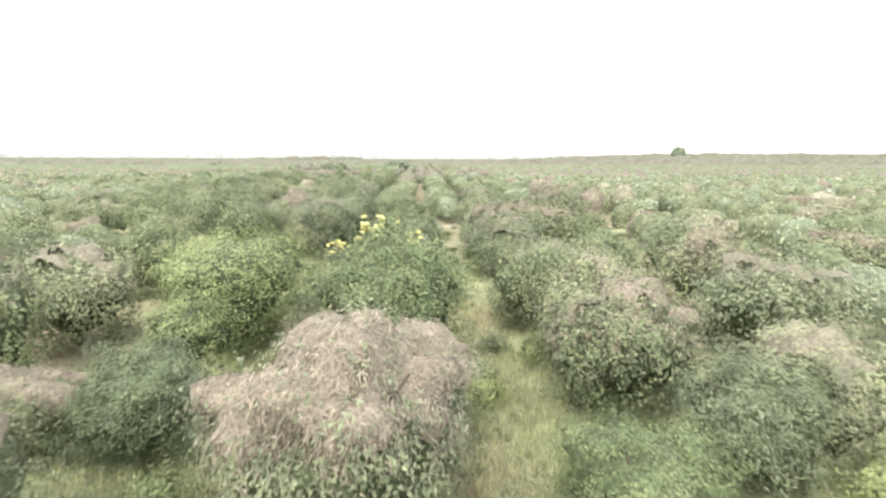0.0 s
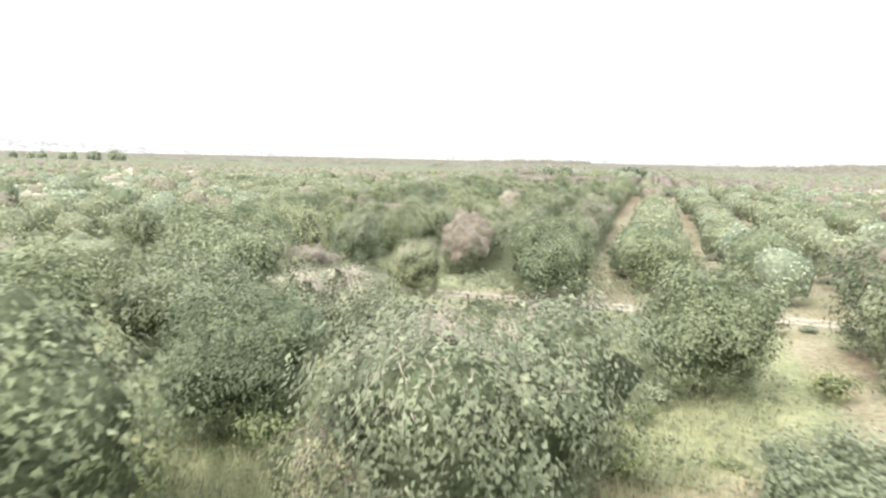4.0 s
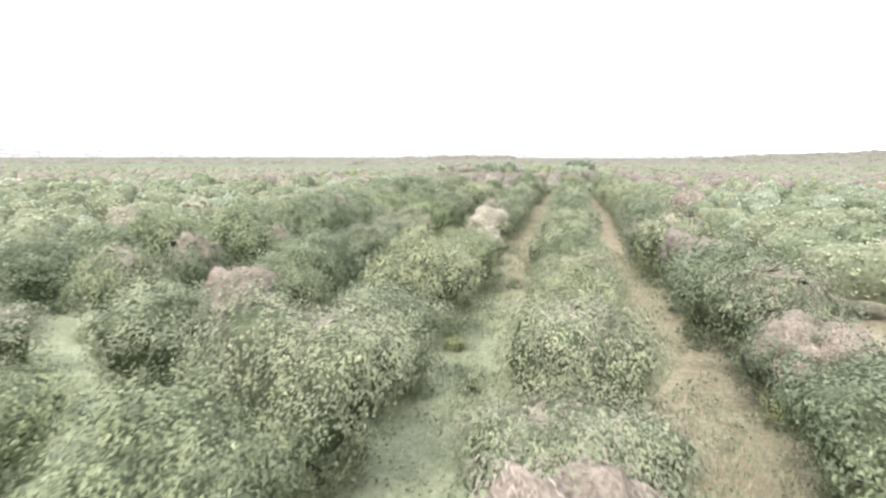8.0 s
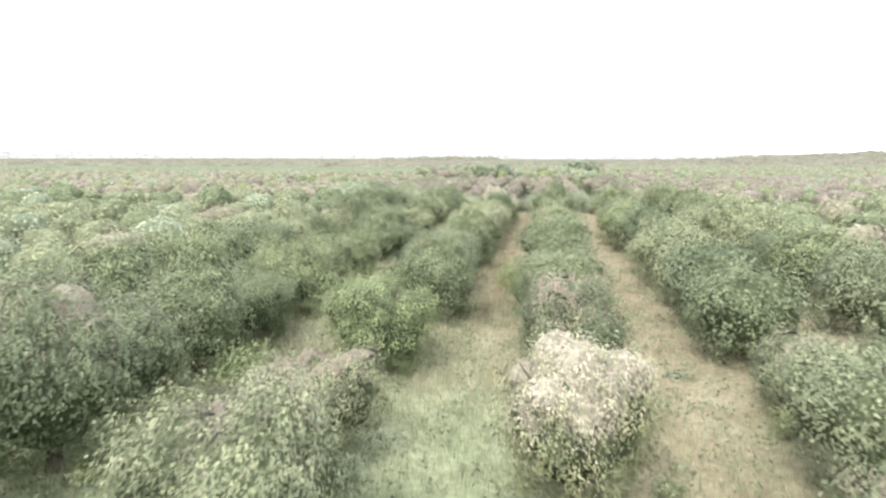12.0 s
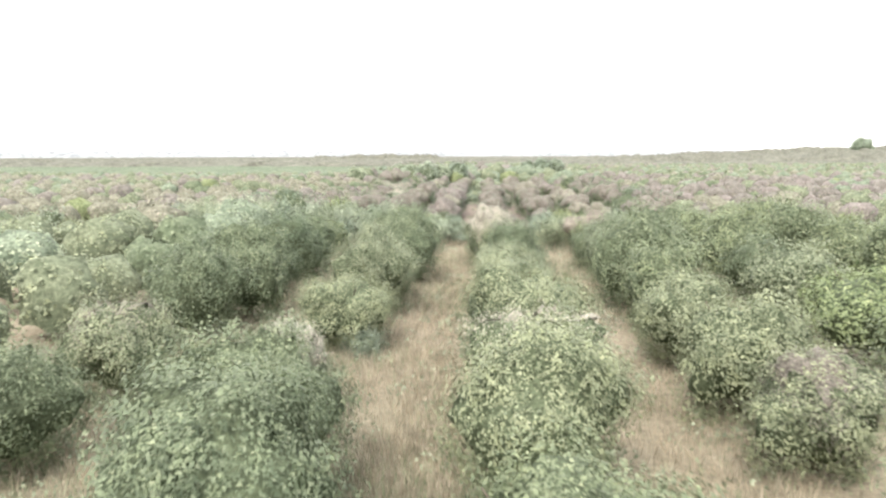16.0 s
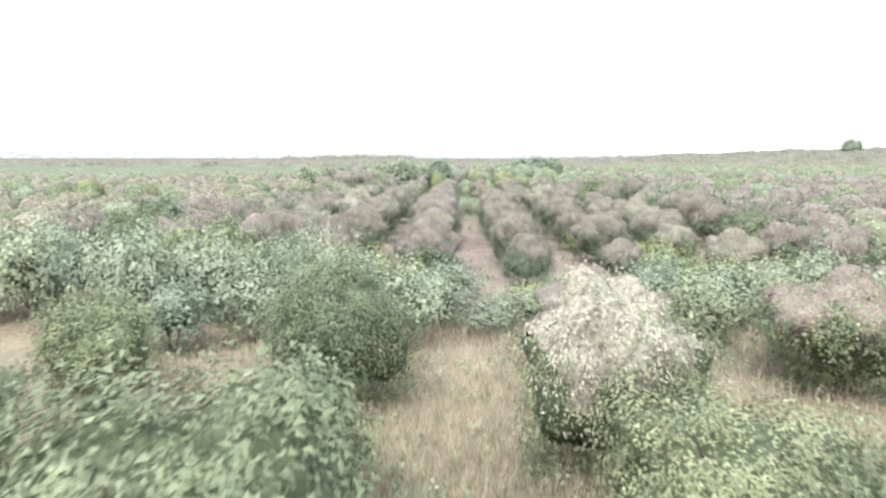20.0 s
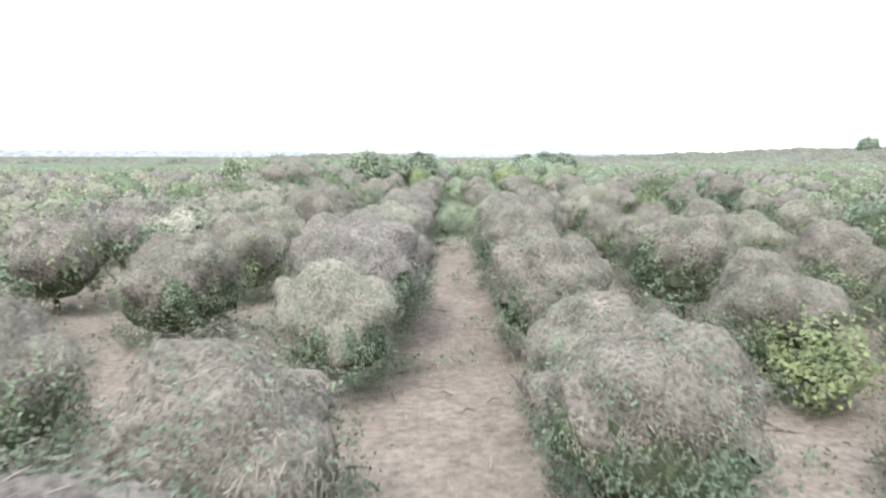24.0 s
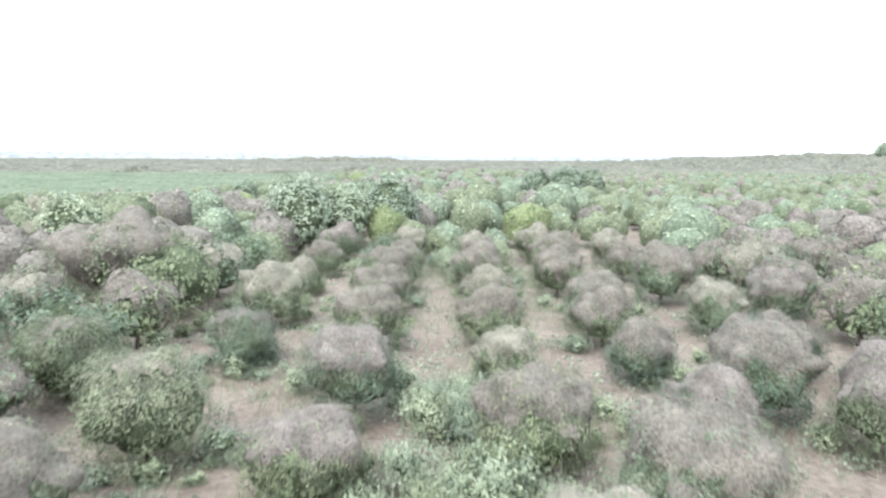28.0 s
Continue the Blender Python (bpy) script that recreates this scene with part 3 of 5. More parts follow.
LABELS = {
    ("green", ""): "dense dark green orchard tree with leaves almost to the ground",
    ("pale", ""): "grey-green orchard tree with pale leaf tips",
    ("lime", ""): "yellow-green leafy orchard tree",
    ("fresh", ""): "broad fresh yellow-green orchard tree",
    ("fresh", "pink"): "fresh green orchard tree with dry pinkish vines over its top",
    ("green", "pink"): "green orchard tree with dry pinkish vines over its top",
    ("pale", "pink"): "grey-green orchard tree draped with dry pinkish vines",
    ("green", "white"): "green orchard tree capped with cream-white creeper blossom",
    ("pale", "white"): "grey-green orchard tree capped with cream-white creeper",
    ("green", "moss"): "green orchard tree with pale olive dead vines over its top",
    ("pale", "moss"): "grey-green orchard tree with pale olive dead vines over its top",
    ("green", "mauve"): "green orchard tree under mauve-grey dead vines",
    ("pale", "mauve"): "grey-green orchard tree under mauve-grey dead vines",
    ("green", "grey"): "green orchard tree half smothered by grey-brown dead vines",
    ("pale", "grey"): "grey-green orchard tree smothered by grey-brown dead vines",
}


def plant(x, y, shape, tone="green", tint="", line=0.45, size=1.0, turn=0.0, tall=1.0):
    line = round(line * 8) / 8 if tint else None
    ob = new("orchard_tree")
    ob.location, ob.rotation_euler, ob.scale = (x, y, -0.04), (0, 0, turn), (size, size, size * tall)
    tagged(ob, LABELS.get((tone, tint), LABELS[("green", "")]), "tree", "orchard rows")
    child("trunk", TRUNKS[shape % 3], ob)
    child("crown", crown_of(shape, tone, 0 if abs(x - path_x(y)) < 6.2 or y < 20 else 1 if abs(x - path_x(y)) < 9.5 else 2, line), ob)
    if tint:
        child("vine_cover", cover(shape, tint, line, SHAPES, "tree"), ob, COVERS[tint][1])
    return ob


ROW_GAP = 5.5
rows_1 = [-24.1 + ROW_GAP * k for k in range(-42, 48)]
rng1 = random.Random(11)
ROW_TREES_A = [(-24.0, 72.9, "green", "", 0, 3.76), (-18.9, 74.6, "pale", "moss", 0.7, 3.66), (-29.7, 75.4, "pale", "", 0, 4.17), (-35.3, 75.8, "pale", "", 0, 4.19),
    (-7.9, 76.6, "pale", "pink", 0.3, 3.56), (-13.1, 77.0, "pale", "pink", -0.1, 3.21), (-24.1, 77.0, "pale", "", 0, 3.93), (-13.4, 79.5, "green", "pink", 0, 3.6),
    (-35.2, 79.9, "green", "", 0, 3.63), (-29.9, 80.1, "green", "", 0, 3.78), (-2.9, 80.5, "green", "", 0, 3.46), (-18.7, 80.8, "green", "", 0, 3.80),
    (-7.8, 81.5, "green", "", 0, 4.1), (-24.1, 83.0, "green", "", 0, 3.51), (-13.3, 83.6, "pale", "moss", 0.7, 3.65), (-34.8, 84.2, "green", "", 0, 3.91),
    (-29.6, 84.7, "pale", "", 0, 3.54), (-18.6, 85.5, "pale", "moss", 0.8, 4.09), (-7.5, 86.3, "green", "", 0, 3.63), (-13.2, 88.0, "pale", "moss", 0.75, 3.8),
    (-23.9, 88.6, "pale", "", 0, 3.66), (-35.1, 88.9, "pale", "", 0, 3.56), (-30.0, 89.3, "pale", "white", 0.6, 3.16), (-18.5, 90.3, "pale", "", 0, 3.79)]
ROW_TREES_B = [(-7.5, 90.5, "green", "pink", 0.3, 3.73), (-13.1, 91.5, "pale", "", 0, 3.4), (-13.2, 94.6, "pale", "", 0, 3.3), (-34.8, 92.5, "green", "", 0, 3.94), (-7.4, 93.8, "green", "pink", 0.6, 4.02),
    (-24.3, 93.8, "green", "pink", 0.25, 3.20), (-18.5, 95.4, "pale", "", 0, 3.77), (-30.1, 95.5, "green", "moss", 0.5, 3.43), (-35.1, 97.3, "green", "", 0, 3.59),
    (-24.0, 97.6, "green", "", 0, 3.97), (-8.0, 97.7, "green", "", 0, 4.01), (-13.2, 97.8, "green", "moss", 0.75, 3.64), (-18.5, 100.7, "pale", "", 0, 3.21),
    (-13.1, 100.9, "pale", "moss", 0.5, 3.5), (-30.1, 100.9, "green", "pink", 0.4, 3.05), (-24.2, 101.1, "green", "", 0, 4.09), (-7.7, 101.3, "green", "moss", 0.5, 3.82),
    (-35.3, 101.5, "green", "", 0, 3.83), (-29.8, 104.3, "green", "", 0, 3.84), (-13.3, 104.7, "green", "", 0, 3.59), (-18.4, 104.8, "green", "", 0, 3.70),
    (-7.6, 105.5, "green", "grey", 0.3, 3.54), (-35.0, 106.0, "green", "", 0, 3.84), (-23.9, 106.7, "green", "moss", 0.75, 3.70), (-29.8, 107.9, "pale", "pink", 0.4, 3.43)]
ROW_TREES_C = [(-13.7, 108.2, "pale", "", 0, 3.91), (-8.1, 108.7, "green", "white", 0.6, 4.20), (-18.6, 108.8, "pale", "", 0, 3.49), (-23.8, 110.5, "pale", "moss", 0.7, 3.70),
    (-35.4, 110.8, "pale", "", 0, 3.44), (-7.8, 111.3, "fresh", "", 0, 3.44), (-13.2, 111.8, "green", "", 0, 3.20), (-30.1, 112.8, "green", "", 0, 4.09),
    (-18.5, 113.0, "pale", "white", 0.2, 2.70), (-23.8, 113.8, "pale", "grey", 0.7, 3.62), (-8.3, 114.0, "green", "pink", 0.4, 3.90), (-13.4, 114.6, "green", "pink", 0.35, 3.41),
    (-35.1, 115.0, "green", "", 0, 4.07), (-29.5, 117.3, "green", "moss", 0.6, 4.02), (-18.8, 117.7, "pale", "white", 0.3, 3.35), (-8.4, 118.0, "green", "moss", 0.6, 2.96),
    (-24.3, 118.4, "pale", "pink", 0.4, 3.11), (-13.1, 118.7, "pale", "", 0, 3.77), (-40.5, 118.9, "pale", "white", 0.6, 3.58), (-35.3, 119.3, "green", "", 0, 3.50),
    (-29.9, 120.4, "green", "moss", 0.7, 3.59), (-8.0, 122.7, "green", "", 0, 3.74), (-13.1, 122.7, "pale", "moss", 0.5, 2.51), (-35.4, 123.7, "green", "", 0, 3.87)]
ROW_TREES_D = [(-29.9, 123.8, "green", "", 0, 3.45), (-18.8, 123.8, "green", "pink", 0.5, 3.43), (-24.4, 124.8, "fresh", "", 0, 3.59), (-13.1, 127.2, "green", "", 0, 4.07),
    (-29.5, 127.2, "green", "", 0, 3.14), (-7.7, 127.5, "pale", "", 0, 3.78), (-35.2, 127.7, "green", "", 0, 4.03), (-18.9, 128.6, "green", "", 0, 3.57),
    (-13.2, 131.1, "green", "", 0, 3.85), (-29.9, 131.2, "green", "", 0, 3.95), (-23.8, 131.5, "green", "", 0, 3.82), (-7.8, 131.9, "pale", "", 0, 3.64),
    (-35.1, 132.4, "green", "", 0, 3.60), (-18.8, 133.9, "pale", "", 0, 3.58), (-24.1, 135.1, "green", "", 0, 3.24), (-13.2, 135.2, "pale", "", 0, 3.73),
    (-29.8, 135.8, "green", "", 0, 3.07), (-7.7, 136.3, "green", "", 0, 4.17), (-34.9, 136.7, "green", "", 0, 3.92), (-24.2, 138.3, "pale", "moss", 0.7, 3.21),
    (-19.0, 138.8, "green", "", 0, 4.09), (-13.2, 139.5, "pale", "", 0, 4.01), (-35.0, 139.9, "green", "", 0, 3.84), (-29.5, 140.0, "green", "", 0, 2.90)]
ROW_TREES_E = [(-7.8, 141.2, "green", "", 0, 3.43), (-24.2, 142.9, "green", "", 0, 3.69), (-35.2, 143.8, "pale", "", 0, 3.73), (-18.6, 143.9, "green", "", 0, 3.48),
    (-12.9, 143.9, "pale", "", 0, 3.96), (-29.4, 145.1, "green", "", 0, 4.24), (-7.6, 145.7, "pale", "", 0, 4.03), (-29.7, 147.7, "green", "", 0, 3.77),
    (-24.2, 147.8, "pale", "", 0, 3.72), (-13.1, 148.4, "green", "", 0, 4.06), (-35.0, 148.4, "green", "", 0, 2.95), (-18.6, 149.2, "pale", "grey", 0.4, 2.93),
    (-8.1, 150.5, "pale", "", 0, 3.88), (-30.1, 151.3, "pale", "white", 0.3, 2.61), (-24.1, 151.5, "green", "white", 0.5, 3.42), (-13.6, 152.4, "green", "", 0, 3.76),
    (-34.9, 152.4, "pale", "moss", 0.5, 3.09), (-18.9, 152.4, "pale", "", 0, 3.39), (-24.1, 155.3, "pale", "", 0, 3.71), (-8.0, 155.4, "pale", "", 0, 4.22),
    (-19.2, 156.0, "pale", "", 0, 3.41), (-13.5, 156.7, "fresh", "", 0, 4.14), (-29.9, 157.9, "pale", "", 0, 3.40), (-35.3, 158.2, "green", "", 0, 3.54)]
ROW_TREES_F = [(-24.0, 159.1, "pale", "", 0, 3.12), (-7.6, 159.7, "green", "", 0, 4.19), (-18.8, 160.3, "green", "", 0, 3.78), (-13.4, 161.4, "pale", "", 0, 3.80),
    (-34.7, 161.6, "green", "", 0, 3.77), (-24.2, 162.1, "pale", "", 0, 3.00), (-29.8, 162.4, "pale", "", 0, 3.58), (-18.8, 163.6, "green", "", 0, 4.18),
    (-7.6, 164.6, "green", "", 0, 4.14), (-30.0, 165.0, "green", "", 0, 3.06), (-35.6, 165.2, "green", "", 0, 3.76), (-24.3, 165.2, "pale", "", 0, 3.24),
    (-13.2, 165.7, "green", "", 0, 3.42), (-18.5, 167.3, "green", "", 0, 3.72), (-23.9, 168.1, "green", "", 0, 3.49), (-35.3, 169.0, "green", "", 0, 4.07),
    (-29.6, 169.1, "green", "", 0, 4.15), (-7.7, 169.2, "green", "", 0, 4.23), (-13.1, 169.5, "green", "", 0, 3.85), (-18.5, 170.5, "pale", "", 0, 3.63),
    (-24.0, 172.1, "pale", "", 0, 3.27), (-35.0, 172.6, "green", "", 0, 3.41), (-30.1, 173.0, "pale", "", 0, 3.12), (-8.3, 173.7, "green", "", 0, 4.11)]
ROW_TREES_G = [(-19.0, 174.1, "green", "", 0, 2.97), (-13.0, 174.5, "green", "", 0, 3.78), (-35.4, 178.2, "green", "", 0, 2.82), (-7.9, 178.2, "green", "", 0, 4.23),
    (-30.1, 178.4, "green", "", 0, 3.43), (-24.8, 175.4, "green", "white", 0.15, 3.35), (-12.8, 178.8, "green", "", 0, 3.88), (-18.5, 179.5, "green", "pink", 0.25, 3.5),
    (-23.8, 182.9, "green", "mauve", -0.1, 2.75)]
ROW_TREES = ROW_TREES_A + ROW_TREES_B + ROW_TREES_C + ROW_TREES_D + ROW_TREES_E + ROW_TREES_F + ROW_TREES_G
mid_list = []
for x, y, tone, tint, line, wide in ROW_TREES:
    plant(x, y, rng1.randrange(6), tone, tint, line, wide / 3.75, rng1.uniform(0, 6.28), rng1.uniform(0.95, 1.22))
for x0 in rows_1:
    y = 75.4 + rng1.uniform(-0.5, 0.5)
    while y < 178.5:
        x = x0 + rng1.gauss(0, 0.25)
        if abs(x0 + 21.5) > 16 and rng1.random() > 0.015:
            if abs(x0 - path_x(y)) < 12.5:
                u = rng1.random()
                tint, line = ("pink", 0.5) if u < 0.07 else ("white", 0.74) if u < 0.11 else ("moss", 0.6) if u < 0.2 else ("", 0.5)
                plant(x, y, rng1.randrange(6), "pale" if rng1.random() < 0.4 else "green", tint, line, rng1.uniform(0.9, 1.15), rng1.uniform(0, 6.28), rng1.uniform(0.92, 1.1))
            else:
                mid_list.append((x, y, 1))
        y += rng1.uniform(3.6, 4.3)

# the first orchard, trees one by one
FIRST_A = [(-7.4, 11.4, "green", "pink", 0.3, 4.42), (4.8, 13.7, "fresh", "", 0, 3.02), (-0.7, 14.0, "pale", "pink", 0.1, 4.99), (7.9, 15.8, "pale", "", 0, 3.55),
    (9.6, 16.7, "pale", "moss", 0.4, 4.16), (-16.8, 17.0, "green", "", 0, 4.91), (-5.7, 17.5, "green", "", 0, 3.38), (-8.6, 17.8, "green", "pink", 0.3, 2.89),
    (0.3, 17.6, "pale", "pink", 0.3, 3.9), (6.4, 20.2, "green", "pink", 0.4, 4.62), (-13.0, 21.8, "green", "pink", 0.5, 4.91), (-0.2, 23.9, "fresh", "", 0, 5.19),
    (6.5, 24.1, "pale", "moss", 0.5, 4.32), (-6.7, 24.1, "fresh", "", 0, 3.14), (-17.3, 24.6, "pale", "pink", 0.5, 4.67), (13.0, 24.7, "pale", "moss", 0.5, 5.02),
    (-12.1, 27.3, "pale", "moss", 0.4, 4.59), (-6.3, 27.3, "fresh", "", 0, 5.49), (5.7, 29.8, "green", "moss", 0.6, 5.11), (-16.6, 30.0, "green", "", 0, 4.91),
    (-1.2, 30.4, "lime", "", 0, 3.4), (-8.3, 31.9, "lime", "", 0, 4.29), (14.1, 32.4, "pale", "pink", 0.4, 4.33), (9.4, 34.6, "green", "", 0, 3.93)]
FIRST_B = [(-19.4, 35.5, "green", "", 0, 4.91), (22.5, 35.6, "pale", "pink", 0.4, 4.60), (-12.4, 36.4, "green", "", 0, 4.38), (15.0, 39.6, "pale", "", 0, 4.33),
    (-24.4, 39.8, "green", "", 0, 4.63), (-14.0, 41.9, "fresh", "pink", 0.6, 4.17), (5.8, 42.2, "green", "pink", 0.5, 4.78), (-11.7, 44.9, "green", "", 0, 5.61),
    (-24.6, 45.0, "pale", "", 0, 4.63), (8.4, 48.1, "green", "pink", 0.4, 5.25), (5.9, 48.2, "green", "", 0, 3.6), (-7.1, 48.6, "pale", "pink", 0.5, 3.00),
    (0.6, 49.1, "pale", "", 0, 3.40), (-23.0, 49.2, "pale", "pink", 0.3, 3.52), (-5.4, 50.1, "pale", "moss", 0.7, 5.82), (12.6, 51.0, "green", "", 0, 3.89),
    (-12.0, 52.6, "green", "", 0, 4.39), (5.9, 52.7, "pale", "pink", 0.4, 4.0), (-19.2, 53.0, "green", "", 0, 4.64), (-8.2, 55.6, "pale", "", 0, 3.82),
    (8.8, 56.5, "green", "pink", 0.4, 4.37), (-25.8, 56.5, "green", "white", 0.6, 4.27), (-17.6, 57.2, "pale", "", 0, 4.64), (-12.6, 59.5, "pale", "white", 0.5, 4.09)]
FIRST_C = [(-0.8, 60.0, "green", "", 0, 4.51), (12.4, 61.0, "pale", "pink", 0.5, 5.46), (6.1, 62.1, "pale", "", 0, 4.3), (-19.4, 62.2, "green", "", 0, 5.46),
    (6.2, 66.1, "green", "pink", 0.5, 5.09), (-18.2, 67.5, "pale", "grey", 0.3, 3.40), (-13.5, 69.8, "pale", "moss", 0.6, 3.40), (-7.1, 71.0, "green", "", 0, 5.06)]
FIRST = FIRST_A + FIRST_B + FIRST_C
for x, y, tone, tint, line, wide in FIRST:
    plant(x, y, rng1.randrange(6), tone, tint, line, wide / 3.6, rng1.uniform(0, 6.28))

# ---- small bushes of the far plot, smothered by dead creeper ----
BUSH = [Crown(300 + k, 1.5 + 0.08 * k, 1.5 + 0.1 * (k % 2), 2.75 + 0.14 * k, 0.03, 20, 0.38, 0.75) for k in range(4)]
BUSH_CROWN = {}


def bush_crown(k, tone, line, light=False):
    key = (k, tone, line, light)
    if key not in BUSH_CROWN:
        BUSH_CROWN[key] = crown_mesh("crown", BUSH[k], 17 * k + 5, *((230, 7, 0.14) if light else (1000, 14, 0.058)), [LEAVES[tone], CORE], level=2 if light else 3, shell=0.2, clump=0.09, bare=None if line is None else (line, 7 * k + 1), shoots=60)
    return BUSH_CROWN[key]


BUSH_TRUNK = [trunk_mesh("trunk", 30 + k, 2.0, 0.08, 0.9) for k in range(2)]


def plant_bush(x, y, shape, tone, tint, line, size, turn, light=False):
    ob = new("orchard_bush")
    ob.location, ob.rotation_euler, ob.scale = (x, y, -0.04), (0, 0, turn), (size,) * 3
    said = {"grey": "small orchard tree smothered by grey-brown dead vines, green below", "pink": "small orchard tree under pinkish dry vines, green below", "mauve": "small round orchard tree under mauve-grey dry vines, green below", "moss": "small round orchard tree under pale sage dry vines", "white": "small orchard tree under cream-white creeper", "": "small leafy green orchard tree"}
    tagged(ob, said[tint], "tree", "small orchard rows")
    child("trunk", BUSH_TRUNK[shape % 2], ob)
    line = round(line * 8) / 8 if tint else None
    child("crown", bush_crown(shape, tone, line, light), ob)
    if tint:
        child("vine_cover", cover(shape, tint, line, BUSH, "bush", light), ob, COVERS[tint][1])
    return ob


rows_2 = [-24.55 + 4.2 * k for k in range(-70, 70)]
rng2, rng5 = random.Random(23), random.Random(57)
BUSHES_A = [(-15.8, 192.4, "green", "moss", 0.1, 2.48), (-24.5, 192.6, "teal", "grey", 0.3, 2.52), (-20.4, 193.0, "teal", "grey", 0.2, 1.95), (-33.1, 193.2, "green", "grey", 0.1, 2.90),
    (-34.7, 194.1, "teal", "grey", 0.2, 3.44), (-28.9, 194.3, "teal", "mauve", 0.1, 3.07), (-16.6, 197.4, "pale", "moss", 0.3, 2.17), (-29.0, 197.5, "teal", "grey", 0.1, 2.90),
    (-20.2, 198.4, "green", "grey", 0.1, 2.73), (-24.5, 198.5, "teal", "grey", 0.2, 2.55), (-32.9, 199.2, "teal", "grey", 0.2, 3.17), (-24.5, 201.1, "teal", "grey", -0.1, 2.58),
    (-16.4, 201.2, "teal", "grey", 0.1, 2.97), (-36.1, 201.8, "teal", "moss", 0.3, 2.84), (-28.9, 203.2, "teal", "moss", 0.1, 2.48), (-20.6, 204.0, "green", "grey", 0.1, 2.54),
    (-16.5, 204.7, "green", "moss", 0.4, 2.95), (-24.6, 205.6, "teal", "grey", 0, 2.68), (-32.9, 206.0, "teal", "grey", 0.25, 2.61), (-28.9, 206.0, "teal", "mauve", 0.1, 3.10),
    (-28.7, 208.7, "teal", "mauve", 0.1, 3.00), (-20.5, 209.2, "teal", "grey", 0.2, 3.19), (-12.2, 209.5, "green", "grey", 0.1, 3.73), (-16.4, 209.6, "green", "grey", 0.1, 2.94)]
BUSHES_B = [(-24.4, 210.2, "teal", "grey", 0.1, 2.83), (-33.0, 211.0, "green", "grey", 0.1, 2.63), (-29.1, 212.1, "teal", "grey", 0, 2.35), (-35.0, 212.2, "teal", "white", 0.45, 2.86),
    (-24.4, 213.6, "teal", "grey", 0.2, 3.01), (-20.1, 214.3, "green", "grey", 0.1, 2.74), (-16.3, 214.5, "green", "moss", 0.1, 2.78), (-33.2, 214.8, "green", "moss", 0.1, 2.60),
    (-29.1, 216.0, "teal", "moss", 0.1, 2.98), (-24.6, 218.2, "pale", "grey", 0.1, 2.91), (-22.7, 219.2, "teal", "moss", 0, 1.92), (-16.2, 219.3, "pale", "grey", 0.1, 2.91),
    (-32.5, 219.6, "teal", "grey", 0, 3.15), (-28.8, 219.6, "teal", "mauve", 0, 2.61), (-20.2, 219.7, "green", "grey", 0.1, 2.64), (-24.3, 222.9, "teal", "mauve", 0, 3.00),
    (-28.9, 223.6, "teal", "mauve", 0.15, 2.84), (-33.1, 225.0, "teal", "moss", 0.2, 2.39), (-19.9, 225.1, "green", "moss", 0.1, 3.00), (-28.9, 226.8, "teal", "mauve", 0, 3.04),
    (-24.3, 227.7, "green", "moss", 0.1, 2.59), (-33.2, 229.2, "green", "grey", 0.1, 2.88), (-22.0, 230.5, "teal", "grey", 0.1, 3.11), (-28.8, 231.5, "green", "mauve", 0.1, 2.51)]
BUSHES_C = [(-24.4, 233.0, "green", "grey", 0.1, 2.92), (-32.6, 233.4, "pale", "moss", 0.3, 2.86), (-20.5, 233.6, "teal", "mauve", 0.1, 2.76), (-16.4, 234.0, "green", "mauve", 0.1, 2.95),
    (-18.3, 236.2, "teal", "grey", 0.1, 2.94), (-28.6, 236.3, "teal", "mauve", 0.1, 2.72), (-36.4, 237.0, "green", "mauve", 0.4, 2.99), (-24.6, 238.2, "pale", "moss", 0.3, 2.07),
    (-16.5, 239.0, "teal", "grey", 0.1, 2.72), (-20.5, 239.0, "teal", "grey", 0.1, 2.48), (-32.6, 240.2, "teal", "mauve", 0.2, 2.38), (-28.9, 241.8, "green", "grey", 0.1, 2.68),
    (-20.7, 242.9, "green", "grey", 0.1, 2.75), (-24.7, 242.9, "green", "grey", 0.1, 2.78), (-16.2, 244.4, "teal", "moss", 0.2, 2.42), (-33.0, 245.1, "pale", "moss", 0.1, 2.94),
    (-12.9, 246.4, "teal", "mauve", 0.1, 2.61), (-20.3, 246.4, "teal", "grey", 0.1, 2.62), (-28.9, 246.5, "pale", "grey", 0.1, 2.64), (-24.6, 247.9, "green", "moss", 0.1, 2.65),
    (-16.4, 249.9, "teal", "grey", 0.1, 3.20), (-33.1, 250.6, "green", "moss", 0.1, 2.49), (-20.9, 251.6, "green", "grey", 0.1, 2.74), (-28.9, 251.7, "green", "grey", 0.1, 3.00)]
BUSHES_D = [(-24.7, 252.2, "pale", "grey", 0.1, 2.86), (-33.1, 255.9, "green", "grey", 0.1, 2.70), (-16.6, 255.9, "pale", "grey", 0.1, 2.68), (-20.3, 256.4, "pale", "grey", 0.1, 2.96),
    (-28.6, 256.8, "green", "grey", 0.1, 2.65), (-24.4, 257.3, "green", "grey", 0.1, 2.49), (-16.2, 261.2, "green", "moss", 0.1, 2.57), (-32.9, 261.5, "green", "mauve", 0.1, 2.89),
    (-20.7, 261.8, "green", "moss", 0.1, 2.86), (-24.6, 262.1, "green", "moss", 0.1, 2.56), (-28.6, 262.1, "green", "moss", 0.1, 2.54)]
BUSHES = BUSHES_A + BUSHES_B + BUSHES_C + BUSHES_D
